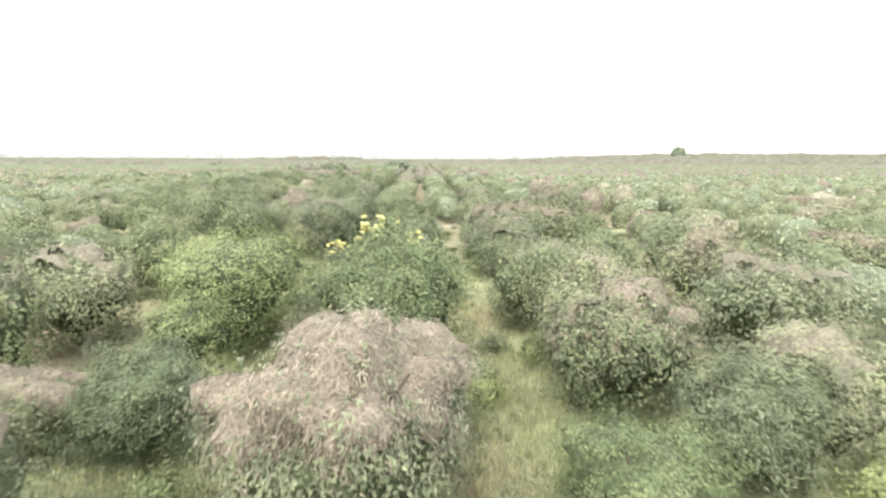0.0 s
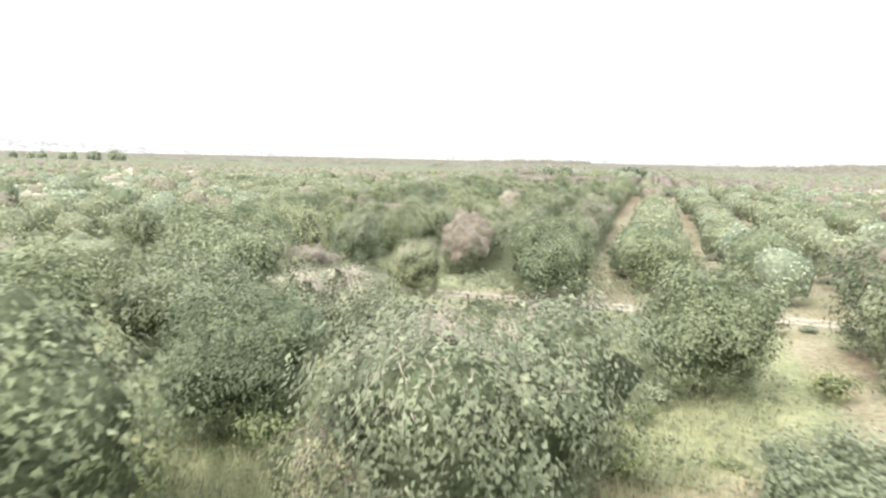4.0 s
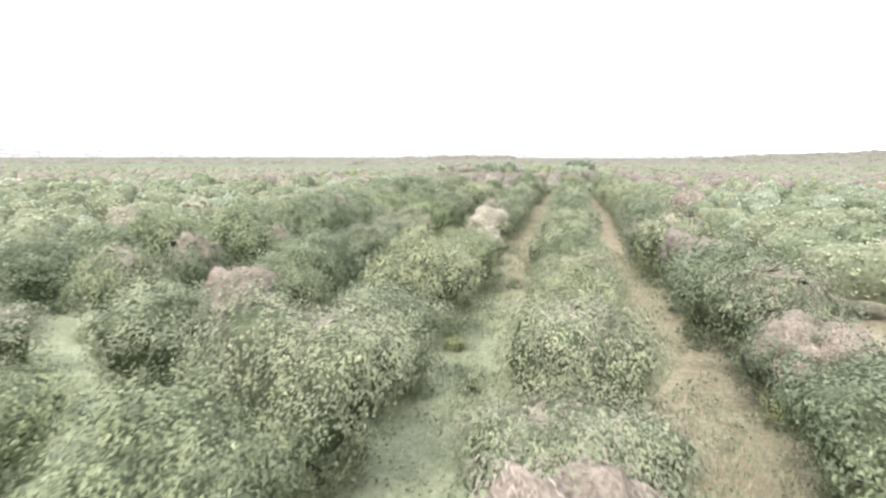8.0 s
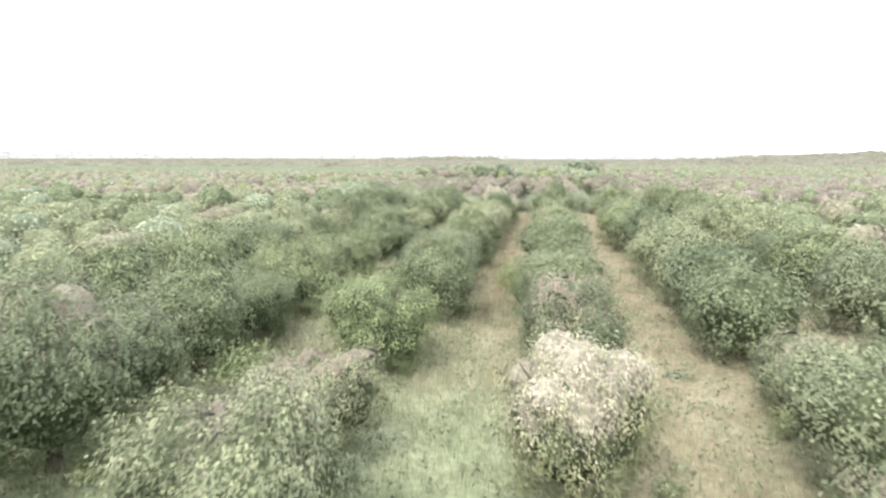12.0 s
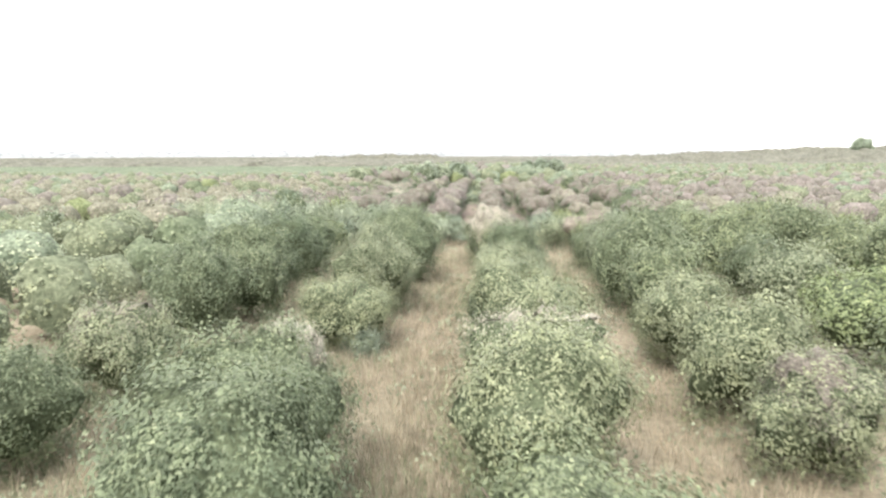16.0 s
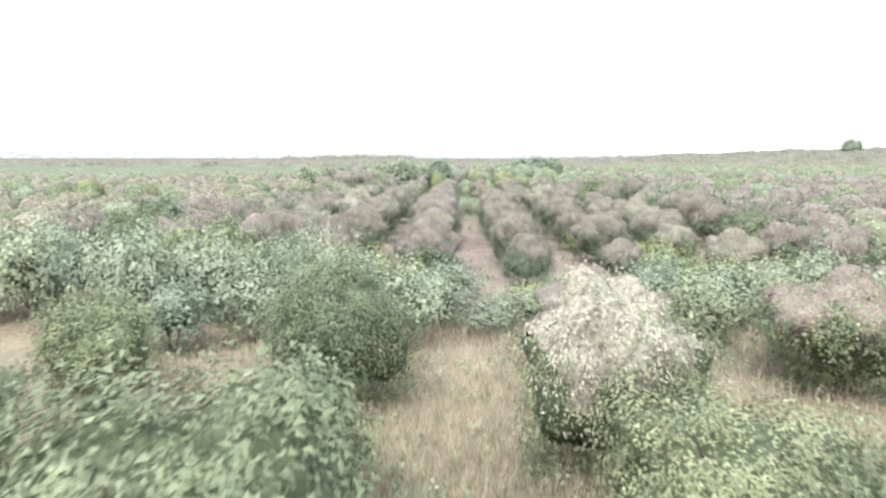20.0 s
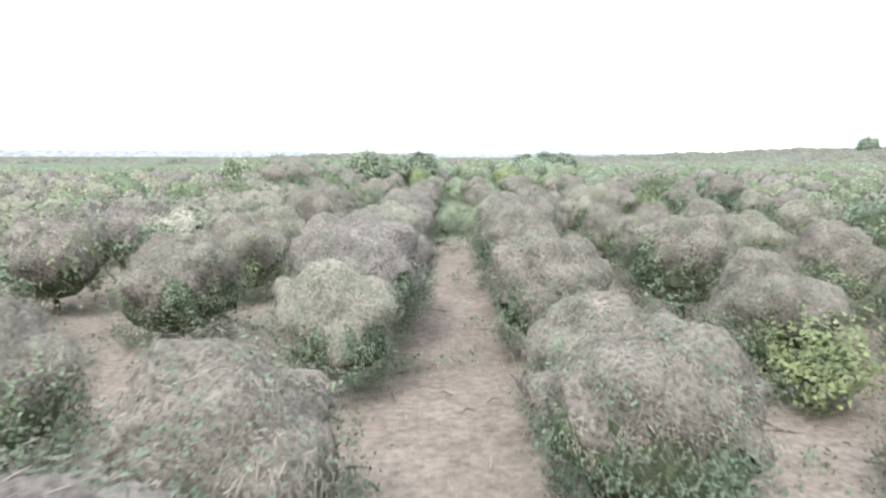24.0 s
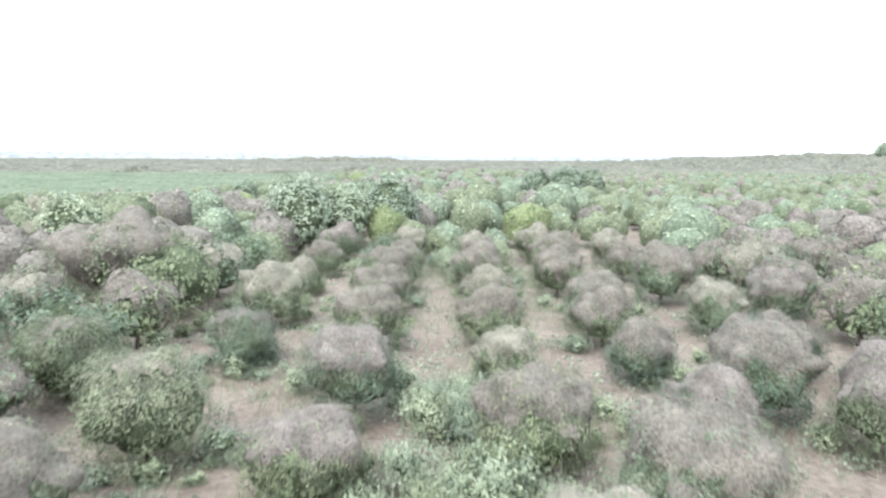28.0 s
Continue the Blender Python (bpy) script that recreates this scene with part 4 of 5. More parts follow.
for x, y, tone, tint, line, wide in BUSHES:
    plant_bush(x, y, rng2.randrange(4), tone, tint, line - 0.1 + (0.28 if y > 226 and x < -26 else 0.1 if y > 226 else 0.0), wide / (2.85 if y < 226 else 3.2), rng2.uniform(0, 6.28))
for x0 in rows_2:
    y = 191.2 + rng2.uniform(0, 1.0)
    while y < 460:
        x = x0 + rng2.gauss(0, 0.2)
        u = rng2.random()
        done = -34.5 < x0 < -14.5 and y < 264
        if done or (-19 < x < -9 and 222 < y < 234) or math.hypot(x + 40.2, y - 248) < 3.2:
            y += 4
            continue
        if abs(x0 - path_x(y)) < 19 and y < 256:
            tint = "grey" if u < 0.4 else "mauve" if u < 0.62 else "moss" if u < 0.82 else ""
            plant_bush(x, y, rng5.randrange(4), "teal" if rng5.random() < 0.5 else "green", tint, rng5.choice((-0.12, 0.0, 0.13, 0.25)), rng5.uniform(0.9, 1.14), rng5.uniform(0, 6.28), True)
        else:
            mid_list.append((x, y, 2))
        y += rng2.uniform(4.0, 5.0) if 196 < y < 230 else rng2.uniform(3.5, 4.5)

# ---- mid and far orchard, joined ----
for x0 in [6.2 + 6.6 * k for k in range(-40, 40)]:
    y = -14.0
    while y < 66:
        clear = min(math.hypot(x0 - f[0], y - f[1]) for f in FIRST)
        if clear > 4.2 and abs(x0 - path_x(y) - 1) > 13:
            mid_list.append((x0 + rng2.gauss(0, 0.4), y, 0))
        y += rng2.uniform(3.8, 4.8)


def low_crown(shape, seed, sprigs, leaf, level, core):
    rng = np.random.default_rng(seed)
    d = unit(rng.normal(size=(sprigs, 3)))
    d = d[d[:, 2] > -0.35]
    c = shape.place(d, 1.0 - 0.1 * rng.random(len(d)))
    n = unit(d + rng.normal(size=d.shape) * 0.45 + np.array([0, 0, 0.3]))
    ln = leaf * rng.uniform(0.7, 1.4, len(d))
    v = leaf_tris(rng, c, n, ln, ln * 0.8, 0.3)
    iv, fv = ICO[level]
    fv = fv[(iv[fv][:, :, 2].mean(1) > -0.6)]
    top = d[:, 2] > 0.3 + 0.25 * rng.normal(size=len(d))
    v = v.reshape(-1, 3, 3)
    return (v[top].reshape(-1, 3), tri_faces(top.sum()), v[~top].reshape(-1, 3), tri_faces((~top).sum()), shape.place(iv, core), fv)


MID = [low_crown(s, 60 + k, 300, 0.26, 2, 0.95) for k, s in enumerate(SHAPES)]
MID_FINE = [low_crown(s, 65 + k, 800, 0.165, 2, 0.94) for k, s in enumerate(SHAPES)]
FAR = [low_crown(s, 70 + k, 14, 0.5, 1, 1.02) for k, s in enumerate(SHAPES)]
DOME = [low_crown(BUSH[k % 4], 160 + k, 300, 0.2, 2, 0.97) for k in range(6)]
DOME_FAR = [low_crown(BUSH[k % 4], 170 + k, 12, 0.36, 1, 1.02) for k in range(6)]
heaps = {}
rng3 = random.Random(31)
for x, y, block in mid_list:
    off = abs(x - path_x(y))
    ahead = max(0.0, y - 190) if block == 2 else 0.0
    if off > 330 or (y < 60 and off > 150) or (y > 302 and x < -62) or (y > 300 and rng3.random() < 0.35):
        continue
    level = MID_FINE if off < 24 and y < 262 else MID if off < 50 and y < 290 else FAR
    if block == 2:
        level = DOME if level is not FAR else DOME_FAR
    far = level is FAR or level is DOME_FAR
    tv, tf, lv, lf, cv, cf = level[rng3.randrange(6)]
    s = rng3.uniform(0.85, 1.1) if block == 2 else rng3.uniform(0.82, 1.2)
    a = rng3.uniform(0, 6.28)
    rot = np.array([[math.cos(a), math.sin(a), 0], [-math.sin(a), math.cos(a), 0], [0, 0, 1]]) * s
    u = rng3.random()
    if block == 2 and y > 262 and -52 < x < -11:
        kind = "pale" if u < 0.35 else "sage" if u < 0.72 else "lime" if u < 0.76 else "grey"
        x, y, s = x + rng3.gauss(0, 1.2), y + rng3.gauss(0, 1.0), s * rng3.uniform(0.8, 1.45)
        rot = rot * rng3.uniform(0.8, 1.45)
    elif block == 2 and y > 280:
        kind = "pale" if u < 0.35 else "sage" if u < 0.5 else "green" if u < 0.75 else "moss" if u < 0.87 else "grey"
    elif block == 2:
        kind = "grey" if u < 0.42 and x > -45 else "mauve" if u < 0.6 and x > -40 else "grey" if u < 0.2 else "moss" if u < 0.68 else "pale" if u < 0.84 else "sage" if u < 0.9 else "lime" if u < 0.92 else "green"
    else:
        # weighted to pale and sage leaf colours, standing in for distance haze
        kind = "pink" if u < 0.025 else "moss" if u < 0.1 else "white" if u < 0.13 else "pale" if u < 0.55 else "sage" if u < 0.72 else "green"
    # far dark greens swapped for paler kinds: haze put into the colour
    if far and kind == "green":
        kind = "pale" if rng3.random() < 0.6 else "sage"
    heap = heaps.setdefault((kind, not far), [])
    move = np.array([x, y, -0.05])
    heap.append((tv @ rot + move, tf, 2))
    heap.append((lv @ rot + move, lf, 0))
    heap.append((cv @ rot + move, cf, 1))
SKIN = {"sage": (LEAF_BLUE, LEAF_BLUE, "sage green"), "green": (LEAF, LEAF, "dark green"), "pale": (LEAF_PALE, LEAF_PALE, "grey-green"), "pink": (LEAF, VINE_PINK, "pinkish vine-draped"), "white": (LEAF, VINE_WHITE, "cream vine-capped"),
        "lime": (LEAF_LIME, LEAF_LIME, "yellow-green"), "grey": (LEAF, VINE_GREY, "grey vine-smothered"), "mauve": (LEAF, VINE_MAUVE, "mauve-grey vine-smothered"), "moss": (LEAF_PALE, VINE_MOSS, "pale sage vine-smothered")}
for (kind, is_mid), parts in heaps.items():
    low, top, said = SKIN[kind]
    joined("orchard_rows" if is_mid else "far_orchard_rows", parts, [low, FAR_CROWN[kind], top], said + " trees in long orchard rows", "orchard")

# ---- larger trees and rises in the distance ----
TALL = [Crown(500 + k, 2.4, 2.5, 6.0, 0.4, 40, 0.36) for k in range(3)]
# pale LEAF_BLUE crowns: these trees carry haze in their leaf colour
TALL_CROWN = [crown_mesh("crown", c, 90 + k, 420, 6, 0.3, [LEAF_BLUE, CORE]) for k, c in enumerate(TALL)]
TALL_TRUNK = trunk_mesh("trunk", 77, 5.6, 0.2, 1.6, 6)
FIELD_TREES = [(-14, 312, 0.9), (-10.4, 310, 1.02), (-6.6, 313, 0.95), (-43, 300, 0.75), (-46.5, 303, 0.8), (-50, 298, 0.7), (-36, 302, 0.72), (-36.3, 265.4, 0.95), (-33.6, 267.5, 0.8), (-30.5, 270, 0.9), (-49, 260, 0.78), (248, 643, 3.3), (-290, 331, 1.2), (-283, 336, 1.4), (-275, 333, 1.1), (-303, 328, 1.1),
               (-312, 330, 1.05), (-322, 326, 1.1), (-334, 330, 1.0), (-296, 334, 1.2), (-345, 328, 1.0)]
for k, (x, y, s) in enumerate(FIELD_TREES):
    ob = new("field_tree")
    ob.location, ob.rotation_euler, ob.scale = (x, y, -0.05), (0, 0, k * 1.3), (s, s, s)
    tagged(ob, "tall broadleaf tree standing above the orchard, leaf colour paled for haze", "tree", "trees beyond the orchard")
    child("trunk", TALL_TRUNK, ob)
    child("crown", TALL_CROWN[k % 3], ob)


def wooded_rise(name, x0, x1, y0, y1, low, high, label, seed, nx=150, ny=40):
    rng = np.random.default_rng(seed)
    gx, gy = np.meshgrid(np.linspace(x0, x1, nx), np.linspace(y0, y1, ny))
    u = np.clip((gx - x0) / (0.55 * (x1 - x0)), 0, 1)
    v = np.clip((gy - y0) / (0.5 * (y1 - y0)), 0, 1)
    clumps = np.sin(gx * 0.11 + seed) * np.sin(gx * 0.047 + gy * 0.05) + 0.6 * np.sin(gx * 0.31 + gy * 0.2)
    z = low + (high - low) * u * u * (3 - 2 * u) * v + rng.uniform(-1.6, 1.8, gx.shape) + 1.1 * clumps
    z[0], z[-1], z[:, 0], z[:, -1] = -0.2, -0.2, -0.2, -0.2
    z[:, 1:4] *= 0.6
    z[:, -4:-1] *= 0.6
    p = np.stack([gx + rng.uniform(-1.5, 1.5, gx.shape), gy, z], -1).reshape(-1, 3)
    a = (np.arange(ny - 1)[:, None] * nx + np.arange(nx - 1)).ravel()
    return tagged(new(name, mesh_of(name, p, np.stack([a, a + 1, a + nx + 1, a + nx], 1), [FAR_LEAF])), label, "woods", kind="stuff")


wooded_rise("wooded_rise", 50, 520, 545, 800, 3.0, 11.0, "wooded rise with uneven treetops beyond the orchard", 3)
wooded_rise("windbreak", -230, -70, 880, 930, 4.5, 6.0, "dark windbreak of trees across the fields", 4, 80, 8)
tree = new("orchard_tree")
tree.location, tree.scale = (-40.2, 248, 0), (1.35, 1.35, 1.45)
tagged(tree, "broad old orchard tree smothered by grey-brown dead vines", "tree")
child("trunk", TRUNKS[0], tree)
child("crown", crown_of(2, "pale", 1, -0.125), tree)
child("vine_cover", cover(2, "grey", -0.125, SHAPES, "tree"), tree, COVERS["grey"][1])

# ---- weeds: bushy clumps in the ditch, at the end of the path and among the first trees ----
WEED = [Crown(700 + k, 0.85, 0.8, 1.25 + 0.15 * k, 0.05, 16, 0.6) for k in range(4)]
WEED_LEAVES = {(k, tone): crown_mesh("foliage", c, 130 + k, 120, 16, 0.085, [LEAVES[tone], CORE], 0.6, 2, 0.3, 0.12, shoots=44) for k, c in enumerate(WEED) for tone in ("blue", "lime", "pale", "fresh", "silver")}


def arrays_of(me):
    v, f = np.zeros(len(me.vertices) * 3), np.zeros(len(me.loops), dtype=np.int32)
    me.vertices.foreach_get("co", v)
    me.loops.foreach_get("vertex_index", f)
    i = np.zeros(len(me.polygons), dtype=np.int32)
    me.polygons.foreach_get("material_index", i)
    return v.reshape(-1, 3), f.reshape(-1, 3), i


WEED_STEMS = [mesh_of("stem", *tube([(0.02, 0, 0.0), (0.1 + 0.03 * k, 0.03, 0.5), (0.3 + 0.06 * k, 0.05 * k, 1.05 + 0.1 * k)], [0.022, 0.016, 0.006], 5), [BARK], smooth=True) for k in range(4)]
WEED_ARRAYS = {key: arrays_of(crown_mesh("weed_template", WEED[key[0]], 150 + key[0], 70, 12, 0.11, [LEAVES[key[1]], CORE], 0.7, 2, 0.3, 0.13)) for key in WEED_LEAVES}
thickets = {}


def weed_clump(x, y, k, tone, size, tall):
    """A weed that grows into its neighbours: joined with the rest of its tone."""
    v, f, i = WEED_ARRAYS[(k, tone)]
    a = (x * 7.3 + y * 3.1) % 6.28
    rot = np.array([[math.cos(a), math.sin(a), 0], [-math.sin(a), math.cos(a), 0], [0, 0, tall]]) * size
    w = v @ rot + np.array([x, y, -0.2])
    heap = thickets.setdefault(tone, [])
    n = 3 * int((i == 0).sum())
    heap.append((w[:n], f[i == 0], 0))
    heap.append((w[n:], f[i == 1] - n, 1))


def weed_bush(x, y, k, tone, size, tall, said):
    ob = new("weed_bush")
    ob.location, ob.rotation_euler, ob.scale = (x, y, -0.2), (0, 0, (x * 7.3 + y * 3.1) % 6.28), (size, size, size * tall)
    tagged(ob, said, "bush", "weed thickets")
    child("foliage", WEED_LEAVES[(k, tone)], ob)
    for n in range(3):
        child("stem", WEED_STEMS[(k + n) % 4], ob).rotation_euler = (0, 0, 2.1 * n + x)
    return ob


rng4 = random.Random(8)
for _ in range(110):
    row = rng4.choice((-1.2, 6.2, -9.8, 13.2, -1.0, 6.4, -16.6))
    y = rng4.uniform(8, 62)
    if row == -1.2 and y > 30:
        row = -6.4
    x = row + rng4.gauss(0, 1.5)
    weed_clump(x, y, rng4.randrange(4), rng4.choice(("pale", "lime", "fresh", "pale")), rng4.uniform(0.65, 1.15), rng4.uniform(0.7, 1.1))
for k in range(34):
    weed_clump(-34 + k * 1.75 + rng4.uniform(-0.6, 0.6), 69.0 + rng4.uniform(-0.9, 0.35), rng4.randrange(4), rng4.choice(("pale", "blue", "pale")), rng4.uniform(0.4, 0.62), rng4.uniform(0.5, 0.8))
for k in range(120):
    y = rng4.uniform(74, 134)
    lane = min(rows_1, key=lambda r: abs(r - path_x(y) - rng4.choice((-9, -5, 0, 5, 9))))
    weed_clump(lane + rng4.gauss(0, 1.3), y, rng4.randrange(4), rng4.choice(("pale", "blue", "pale", "lime")), rng4.uniform(0.45, 0.85), rng4.uniform(0.6, 1.0))
x = -52.0
while x < 2:
    gap = abs(x + 26.7) < 1.1
    high = rng4.uniform(1.75, 2.2) if x < -30.4 else 1.25 if x < -28 else rng4.uniform(1.3, 1.7) if x > -22.6 else rng4.uniform(0.8, 1.0)
    broad = rng4.uniform(1.2, 1.6)
    weed_bush(x, rng4.uniform(184.8, 186.2), rng4.randrange(4), rng4.choice(("silver", "silver", "blue")), broad, 0.45 if gap else high / broad * 1.1, "tall grey-green thicket of weeds along the ditch")
    weed_bush(x + 0.6, rng4.uniform(186.8, 188.6), rng4.randrange(4), rng4.choice(("silver", "blue", "lime")), broad, 0.4 if gap else high / broad * 1.08, "pale green thicket of weeds along the ditch")
    x += rng4.uniform(1.2, 1.7)
for k in range(62):
    x = -95 + 1.4 * k if k < 31 else 2 + 1.4 * (k - 31)
    weed_clump(x, rng4.uniform(185, 188), rng4.randrange(4), rng4.choice(("silver", "blue", "pale")), rng4.uniform(1.0, 1.5), rng4.uniform(0.8, 1.3))
for k in range(60):
    y = rng4.uniform(227.2, 237) if k < 26 else rng4.uniform(254, 285)
    weed_bush(-26.5 + rng4.gauss(0, 1.2 if k < 26 else 1.6), y, rng4.randrange(4), rng4.choice(("blue", "pale", "silver", "blue")), rng4.uniform(0.7, 1.05) if k < 26 else rng4.uniform(0.8, 1.25), rng4.uniform(0.8, 1.2), "tall green weeds grown over the end of the path")
LATE_WEEDS = [(-20.4, 202.5, "lime", 1.3), (-18.6, 194.4, "lime", 1.4), (-14.3, 234, "lime", 1.7), (-32.6, 133.4, "lime", 1.2), (-20.9, 137.6, "lime", 1.25), (-27, 118, "lime", 1.1),
    (-27.2, 121.5, "lime", 1.2), (-29.2, 156.8, "blue", 0.9), (-30.8, 157.6, "blue", 0.8), (-33.4, 155, "blue", 0.8), (-23.5, 145.1, "lime", 1.3), (-7.6, 36.5, "blue", 0.8),
    (0.4, 47.6, "blue", 1.5), (-29.3, 183.0, "blue", 1.7), (-29.9, 183.6, "silver", 1.4), (-35.6, 182.4, "blue", 1.5), (-33.2, 183.6, "silver", 1.6), (-20.6, 182.6, "pale", 1.5),
    (-18.4, 181.4, "blue", 1.6), (2.6, 20.8, "lime", 0.9), (3.4, 26, "pale", 0.8), (-5.4, 22.5, "lime", 0.8)]
EARLY_WEEDS = [(-4.4, 33, "pale", 0.8), (1.4, 34, "blue", 0.9), (0.2, 30.6, "lime", 1.1), (-1.6, 33.4, "lime", 1.0), (-3.1, 36, "blue", 0.9), (-4.4, 15, "lime", 0.9), (-2.0, 31.4, "fresh", 1.6), (-0.6, 32.4, "blue", 1.5), (0.9, 33.6, "lime", 1.5), (2.0, 36.2, "lime", 1.2), (-3.6, 33.4, "fresh", 1.1),
    (2.4, 13.6, "pale", 0.8), (10, 20, "lime", 1.0), (9.6, 26.5, "pale", 1.0), (9.8, 14.2, "lime", 1.1), (-6.4, 18.4, "lime", 0.8), (-13.4, 16.8, "pale", 1.0),
    (-8.9, 40.6, "blue", 0.75), (-9.6, 38.2, "pale", 0.7), (-0.4, 9.6, "lime", 0.9), (3.4, 9.4, "lime", 0.9), (-3.8, 9.8, "lime", 1.0), (10.4, 9.4, "pale", 1.2),
    (-5.8, 47, "pale", 0.8), (-5.2, 52, "pale", 0.8), (-14.8, 62.4, "pale", 0.8), (-9.6, 63.4, "pale", 0.7)]
for x, y, tone, size in LATE_WEEDS + EARLY_WEEDS:
    weed_bush(x, y, rng4.randrange(4), tone, size, 1.0, {"lime": "yellow-green leafy weed bush", "fresh": "fresh green leafy weed bush", "blue": "grey-green leafy weed bush", "pale": "pale green leafy weed bush", "silver": "silvery green leafy weed bush"}[tone])
for k in range(300):
    y = rng4.uniform(224, 268)
    x = -26.5 + rng4.uniform(-10, 9)
    if abs(x + 26.6) > 0.7:
        weed_clump(x, y, rng4.randrange(4), rng4.choice(("silver", "blue", "pale", "silver")), rng4.uniform(0.35, 0.75), rng4.uniform(0.6, 1.1))
for k in range(90):
    y = rng4.uniform(20, 66)
    x = path_x(y) + rng4.uniform(-9, 11)
    weed_clump(x, y, rng4.randrange(4), rng4.choice(("lime", "pale", "fresh", "silver")), rng4.uniform(0.4, 0.85), rng4.uniform(0.5, 0.9))
for tone, parts in thickets.items():
    joined("weed_thicket", parts, [LEAVES[tone], CORE], {"pale": "pale green", "blue": "grey-green", "lime": "yellow-green", "fresh": "fresh green", "silver": "silvery green"}[tone] + " weeds grown up along the orchard rows", "weeds")


def flower_head(seed):
    """A frilly domed spray of yellow blossom."""
    rng = np.random.default_rng(seed)
    disc, rim = ICO[3]
    frill = rng.uniform(0.5, 1.35, (len(disc), 1)) * (1 + 0.25 * np.sin(5 * np.arctan2(disc[:, 1:2], disc[:, 0:1]) + seed))
    return mesh_of("flower_head", disc * frill * np.array([0.19, 0.19, 0.1]), rim, [YELLOW])


FLOWER_HEADS = [flower_head(k) for k in range(4)]


def flowering_shrub(x, y, size, seed):
    """Tall stalks with flat heads of yellow flowers over a leafy base."""
    rng = np.random.default_rng(seed)
    ob = new("flowering_shrub")
    ob.location, ob.scale = (x, y, -0.05), (size,) * 3
    tagged(ob, "tall leafy shrub with heads of bright yellow flowers", "shrub", "flowering shrubs")
    base = Crown(900 + seed, 1.15, 1.0, 2.6, 0.1, 20, 0.6)
    child("foliage", crown_mesh("foliage", base, seed, 420, 7, 0.13, [LEAF_SILVER, CORE], 0.6, 2, 0.4, shoots=40), ob)
    for k in range(16):
        a, r = rng.uniform(0, 6.28), rng.uniform(0.2, 1.1)
        x1, y1 = r * math.cos(a), r * math.sin(a)
        v, f = tube([(x1 * 0.3, y1 * 0.3, -0.05), (x1 * 0.7, y1 * 0.7, 1.3), (x1, y1, rng.uniform(2.2, 2.8))], [0.02, 0.014, 0.006], 5)
        child("stem", mesh_of("stem", v, f, [BARK], smooth=True), ob)
    for k in range(36):
        a, r = rng.uniform(0, 6.28), 1.3 * math.sqrt(rng.random())
        head = child("flower_head", FLOWER_HEADS[k % 4], ob, "flat cluster of small yellow flowers")
        head.location = (r * math.cos(a), r * math.sin(a), rng.uniform(1.5, 3.25) * (1 - 0.2 * r * rng.random()))
        head.rotation_euler = (rng.uniform(-0.5, 0.5), rng.uniform(-0.5, 0.5), rng.uniform(0, 6.28))
        head.scale = (rng.uniform(0.6, 1.25),) * 3
    return ob


flowering_shrub(-1.7, 41.3, 1.15, 21)
flowering_shrub(0.3, 42.2, 0.85, 22)
flowering_shrub(-4.6, 45.2, 0.6, 23)

# ---- grass and low weeds between the rows ----


def blades(name, seed, count, y0, y1, reach, height, mat, label, patch, ease=16.0, shift=0.0):
    rng = np.random.default_rng(seed)
    y = rng.uniform(y0, y1, count)
    cx = np.array([path_x(v) for v in y])
    x = cx + shift + reach * rng.uniform(-1, 1, count) * rng.uniform(0.25, 1, count)
    keep = (np.sin(x * 0.9 + 2 * np.sin(y * 0.23)) + np.sin(y * 0.61 + x * 0.2) + rng.normal(size=count) * 0.8) > patch
    keep &= rng.random(count) < np.minimum((y - y0 + 2), (y1 - y + 2)) / ease
    keep &= np.abs(y - 71.1) > np.where(rng.random(count) < 0.85, 1.1, 0.45)
    x, y = x[keep], y[keep]
    n = len(x)
    h = height * rng.uniform(0.45, 1.4, n)
    a = rng.uniform(0, 6.28, n)
    lean = rng.normal(size=(n, 2)) * 0.35 * h[:, None]
    w = 0.006 + 0.02 * h
    root = np.stack([x, y, np.full(n, -0.1)], 1)
    side = np.stack([np.cos(a) * w, np.sin(a) * w, np.zeros(n)], 1)
    tip = root + np.concatenate([lean, h[:, None] + 0.1], 1)
    v = np.stack([root - side, root + side, tip], 1).reshape(-1, 3)
    return tagged(new(name, mesh_of(name, v, tri_faces(n), [mat])), label, "grass", kind="stuff")


blades("grass", 1, 190000, -2, 152, 13, 0.25, GRASS, "rank green grass between the orchard rows", -0.6, 22.0)
blades("grass", 6, 110000, 12, 69, 12, 0.36, GRASS_STRAW, "tall straw-green grass in the first orchard", -0.7, 6.0)
blades("dry_grass", 2, 40000, -2, 130, 13, 0.24, GRASS_DRY, "tufts of dry grass between the orchard rows", 0.5)
blades("dry_grass", 3, 170000, 122, 192, 13, 0.34, GRASS_DRY, "tall dry brown grass between the orchard rows", -0.9)
blades("dry_grass", 8, 15000, 80, 150, 2.0, 0.22, GRASS_DRY, "trampled dry grass in the lane between two rows", -0.9, 8.0, 5.6)
blades("grass", 4, 70000, 124, 190, 13, 0.28, GRASS, "green grass under the orchard trees", 0.3, 4.0)
blades("grass", 7, 45000, 224, 275, 13, 0.22, GRASS, "green weeds and grass among the small trees", 0.0, 8.0)
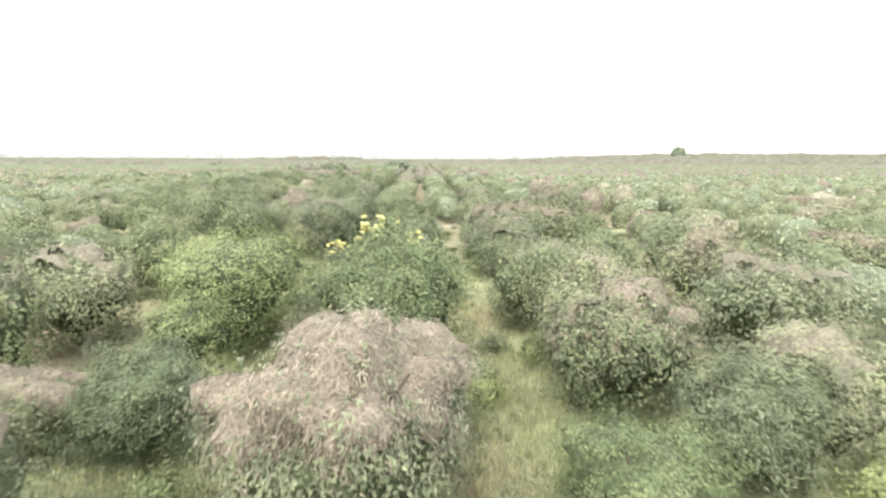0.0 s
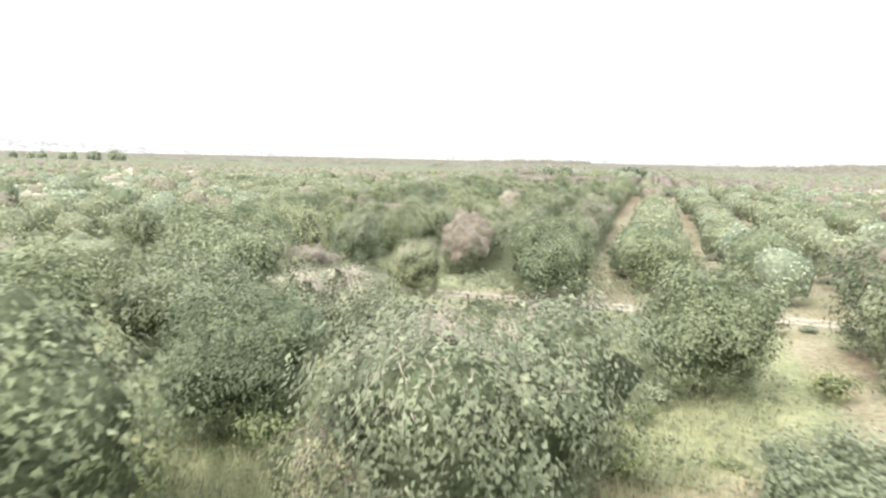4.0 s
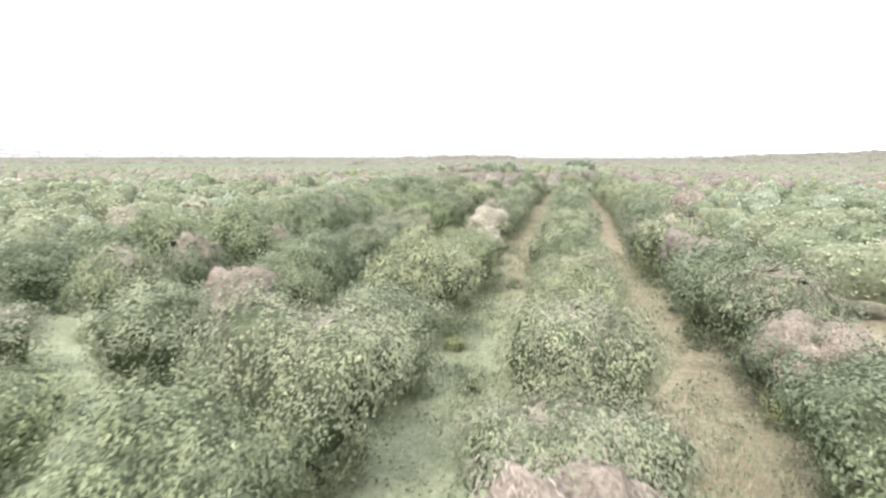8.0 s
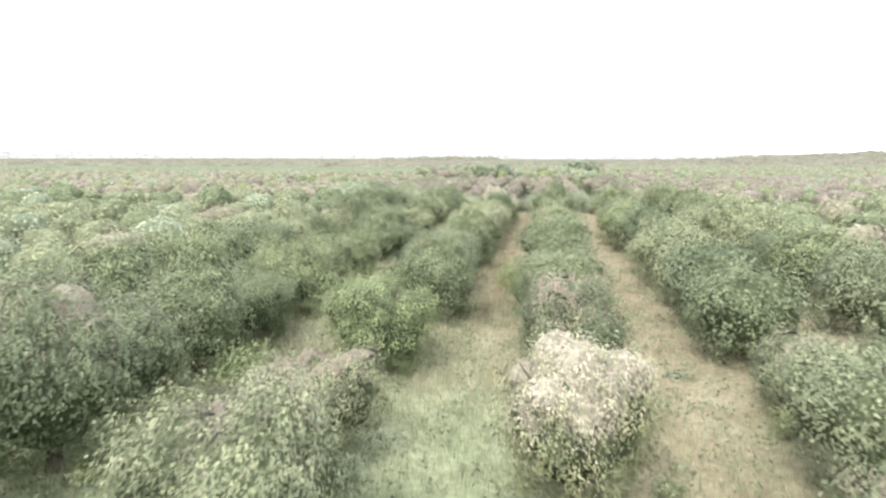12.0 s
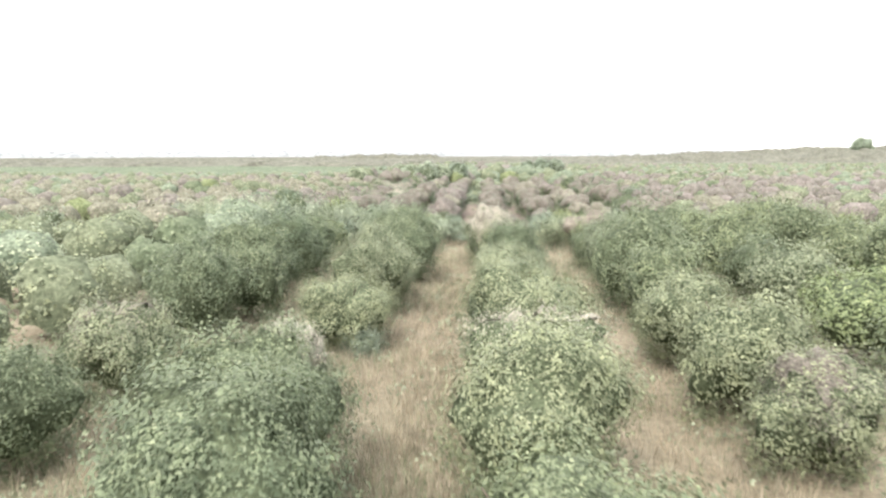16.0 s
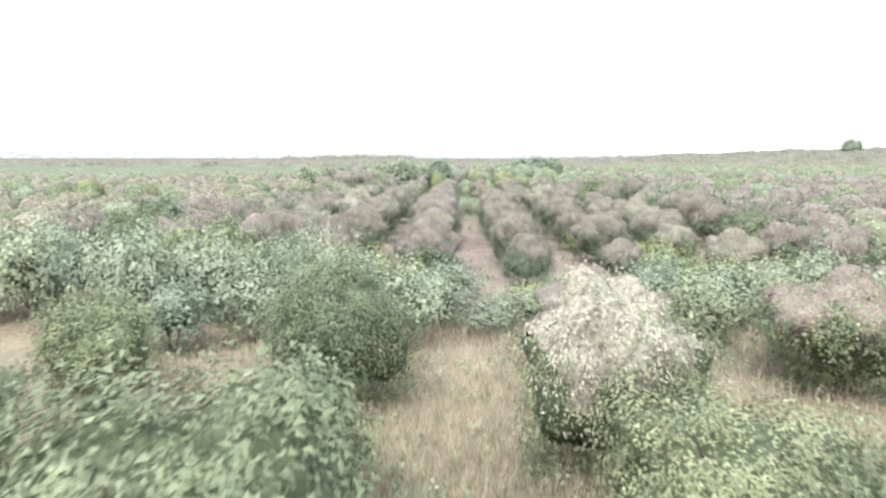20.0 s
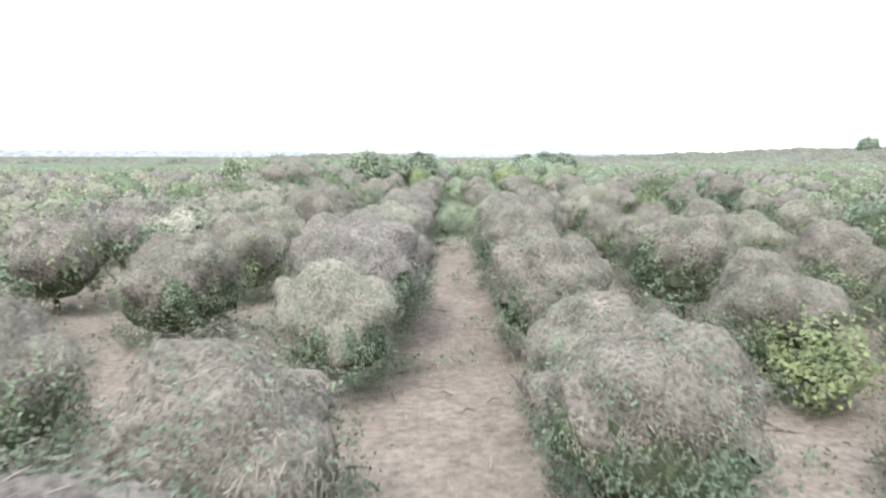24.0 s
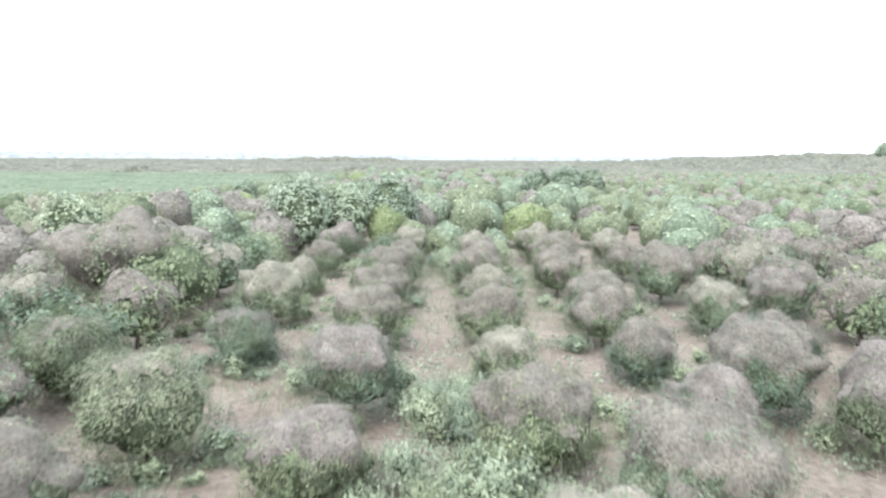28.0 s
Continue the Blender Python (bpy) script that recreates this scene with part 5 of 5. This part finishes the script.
blades("dry_grass", 5, 16000, 189, 262, 11, 0.13, GRASS_DRY, "thin dry weeds on bare soil", 0.7)


def low_weeds(name, seed, count, y0, y1, mat, label, leaf=0.12):
    rng = np.random.default_rng(seed)
    y = rng.uniform(y0, y1, count)
    x = np.array([path_x(v) for v in y]) + rng.uniform(-12, 12, count)
    y = np.where(np.abs(y - 71.1) < 1.8, y + 4, y)
    r = rng.uniform(0.2, 0.5, count)
    per = 28
    d = unit(rng.normal(size=(count * per, 3)))
    d[:, 2] = np.abs(d[:, 2])
    p = np.stack([np.repeat(x, per), np.repeat(y, per), np.zeros(count * per)], 1) + d * np.repeat(r, per)[:, None] * np.array([1, 1, 0.8])
    ln = leaf * rng.uniform(0.6, 1.4, len(p))
    v = leaf_tris(rng, p, unit(d + rng.normal(size=d.shape) * 0.4), ln, ln * 0.8)
    return tagged(new(name, mesh_of(name, v, tri_faces(len(p)), [mat])), label, "weeds", kind="stuff")


low_weeds("low_weeds", 1, 5200, 0, 134, LEAF_PALE, "low pale green weeds between the rows", 0.085)
low_weeds("low_weeds", 2, 1000, 130, 183, LEAF_BLUE, "low grey-green weeds in the dry grass", 0.09)
low_weeds("low_weeds", 3, 320, 190, 228, LEAF_TEAL, "scattered weeds on bare soil", 0.08)
low_weeds("low_weeds", 4, 900, 224, 272, LEAF_BLUE, "sage green weeds spreading over bare soil", 0.09)


def litter():
    """Fallen twigs and vine stems on the bare soil."""
    rng = random.Random(5)
    parts = []
    for _ in range(320):
        x, y, a, ln = -26.4 + rng.uniform(-10, 10), rng.uniform(189.5, 236), rng.uniform(0, 6.28), rng.uniform(0.2, 0.8)
        dx, dy = math.cos(a) * ln / 2, math.sin(a) * ln / 2
        v, f = tube([(x - dx, y - dy, 0.0), (x + rng.uniform(-0.05, 0.05), y, 0.05), (x + dx, y + dy, 0.01)], [0.012, 0.016, 0.008], 4)
        parts.append((v, f, 0))
    joined("twig_litter", parts, [BARK], "fallen twigs and vine stems on bare soil", "twigs")


litter()
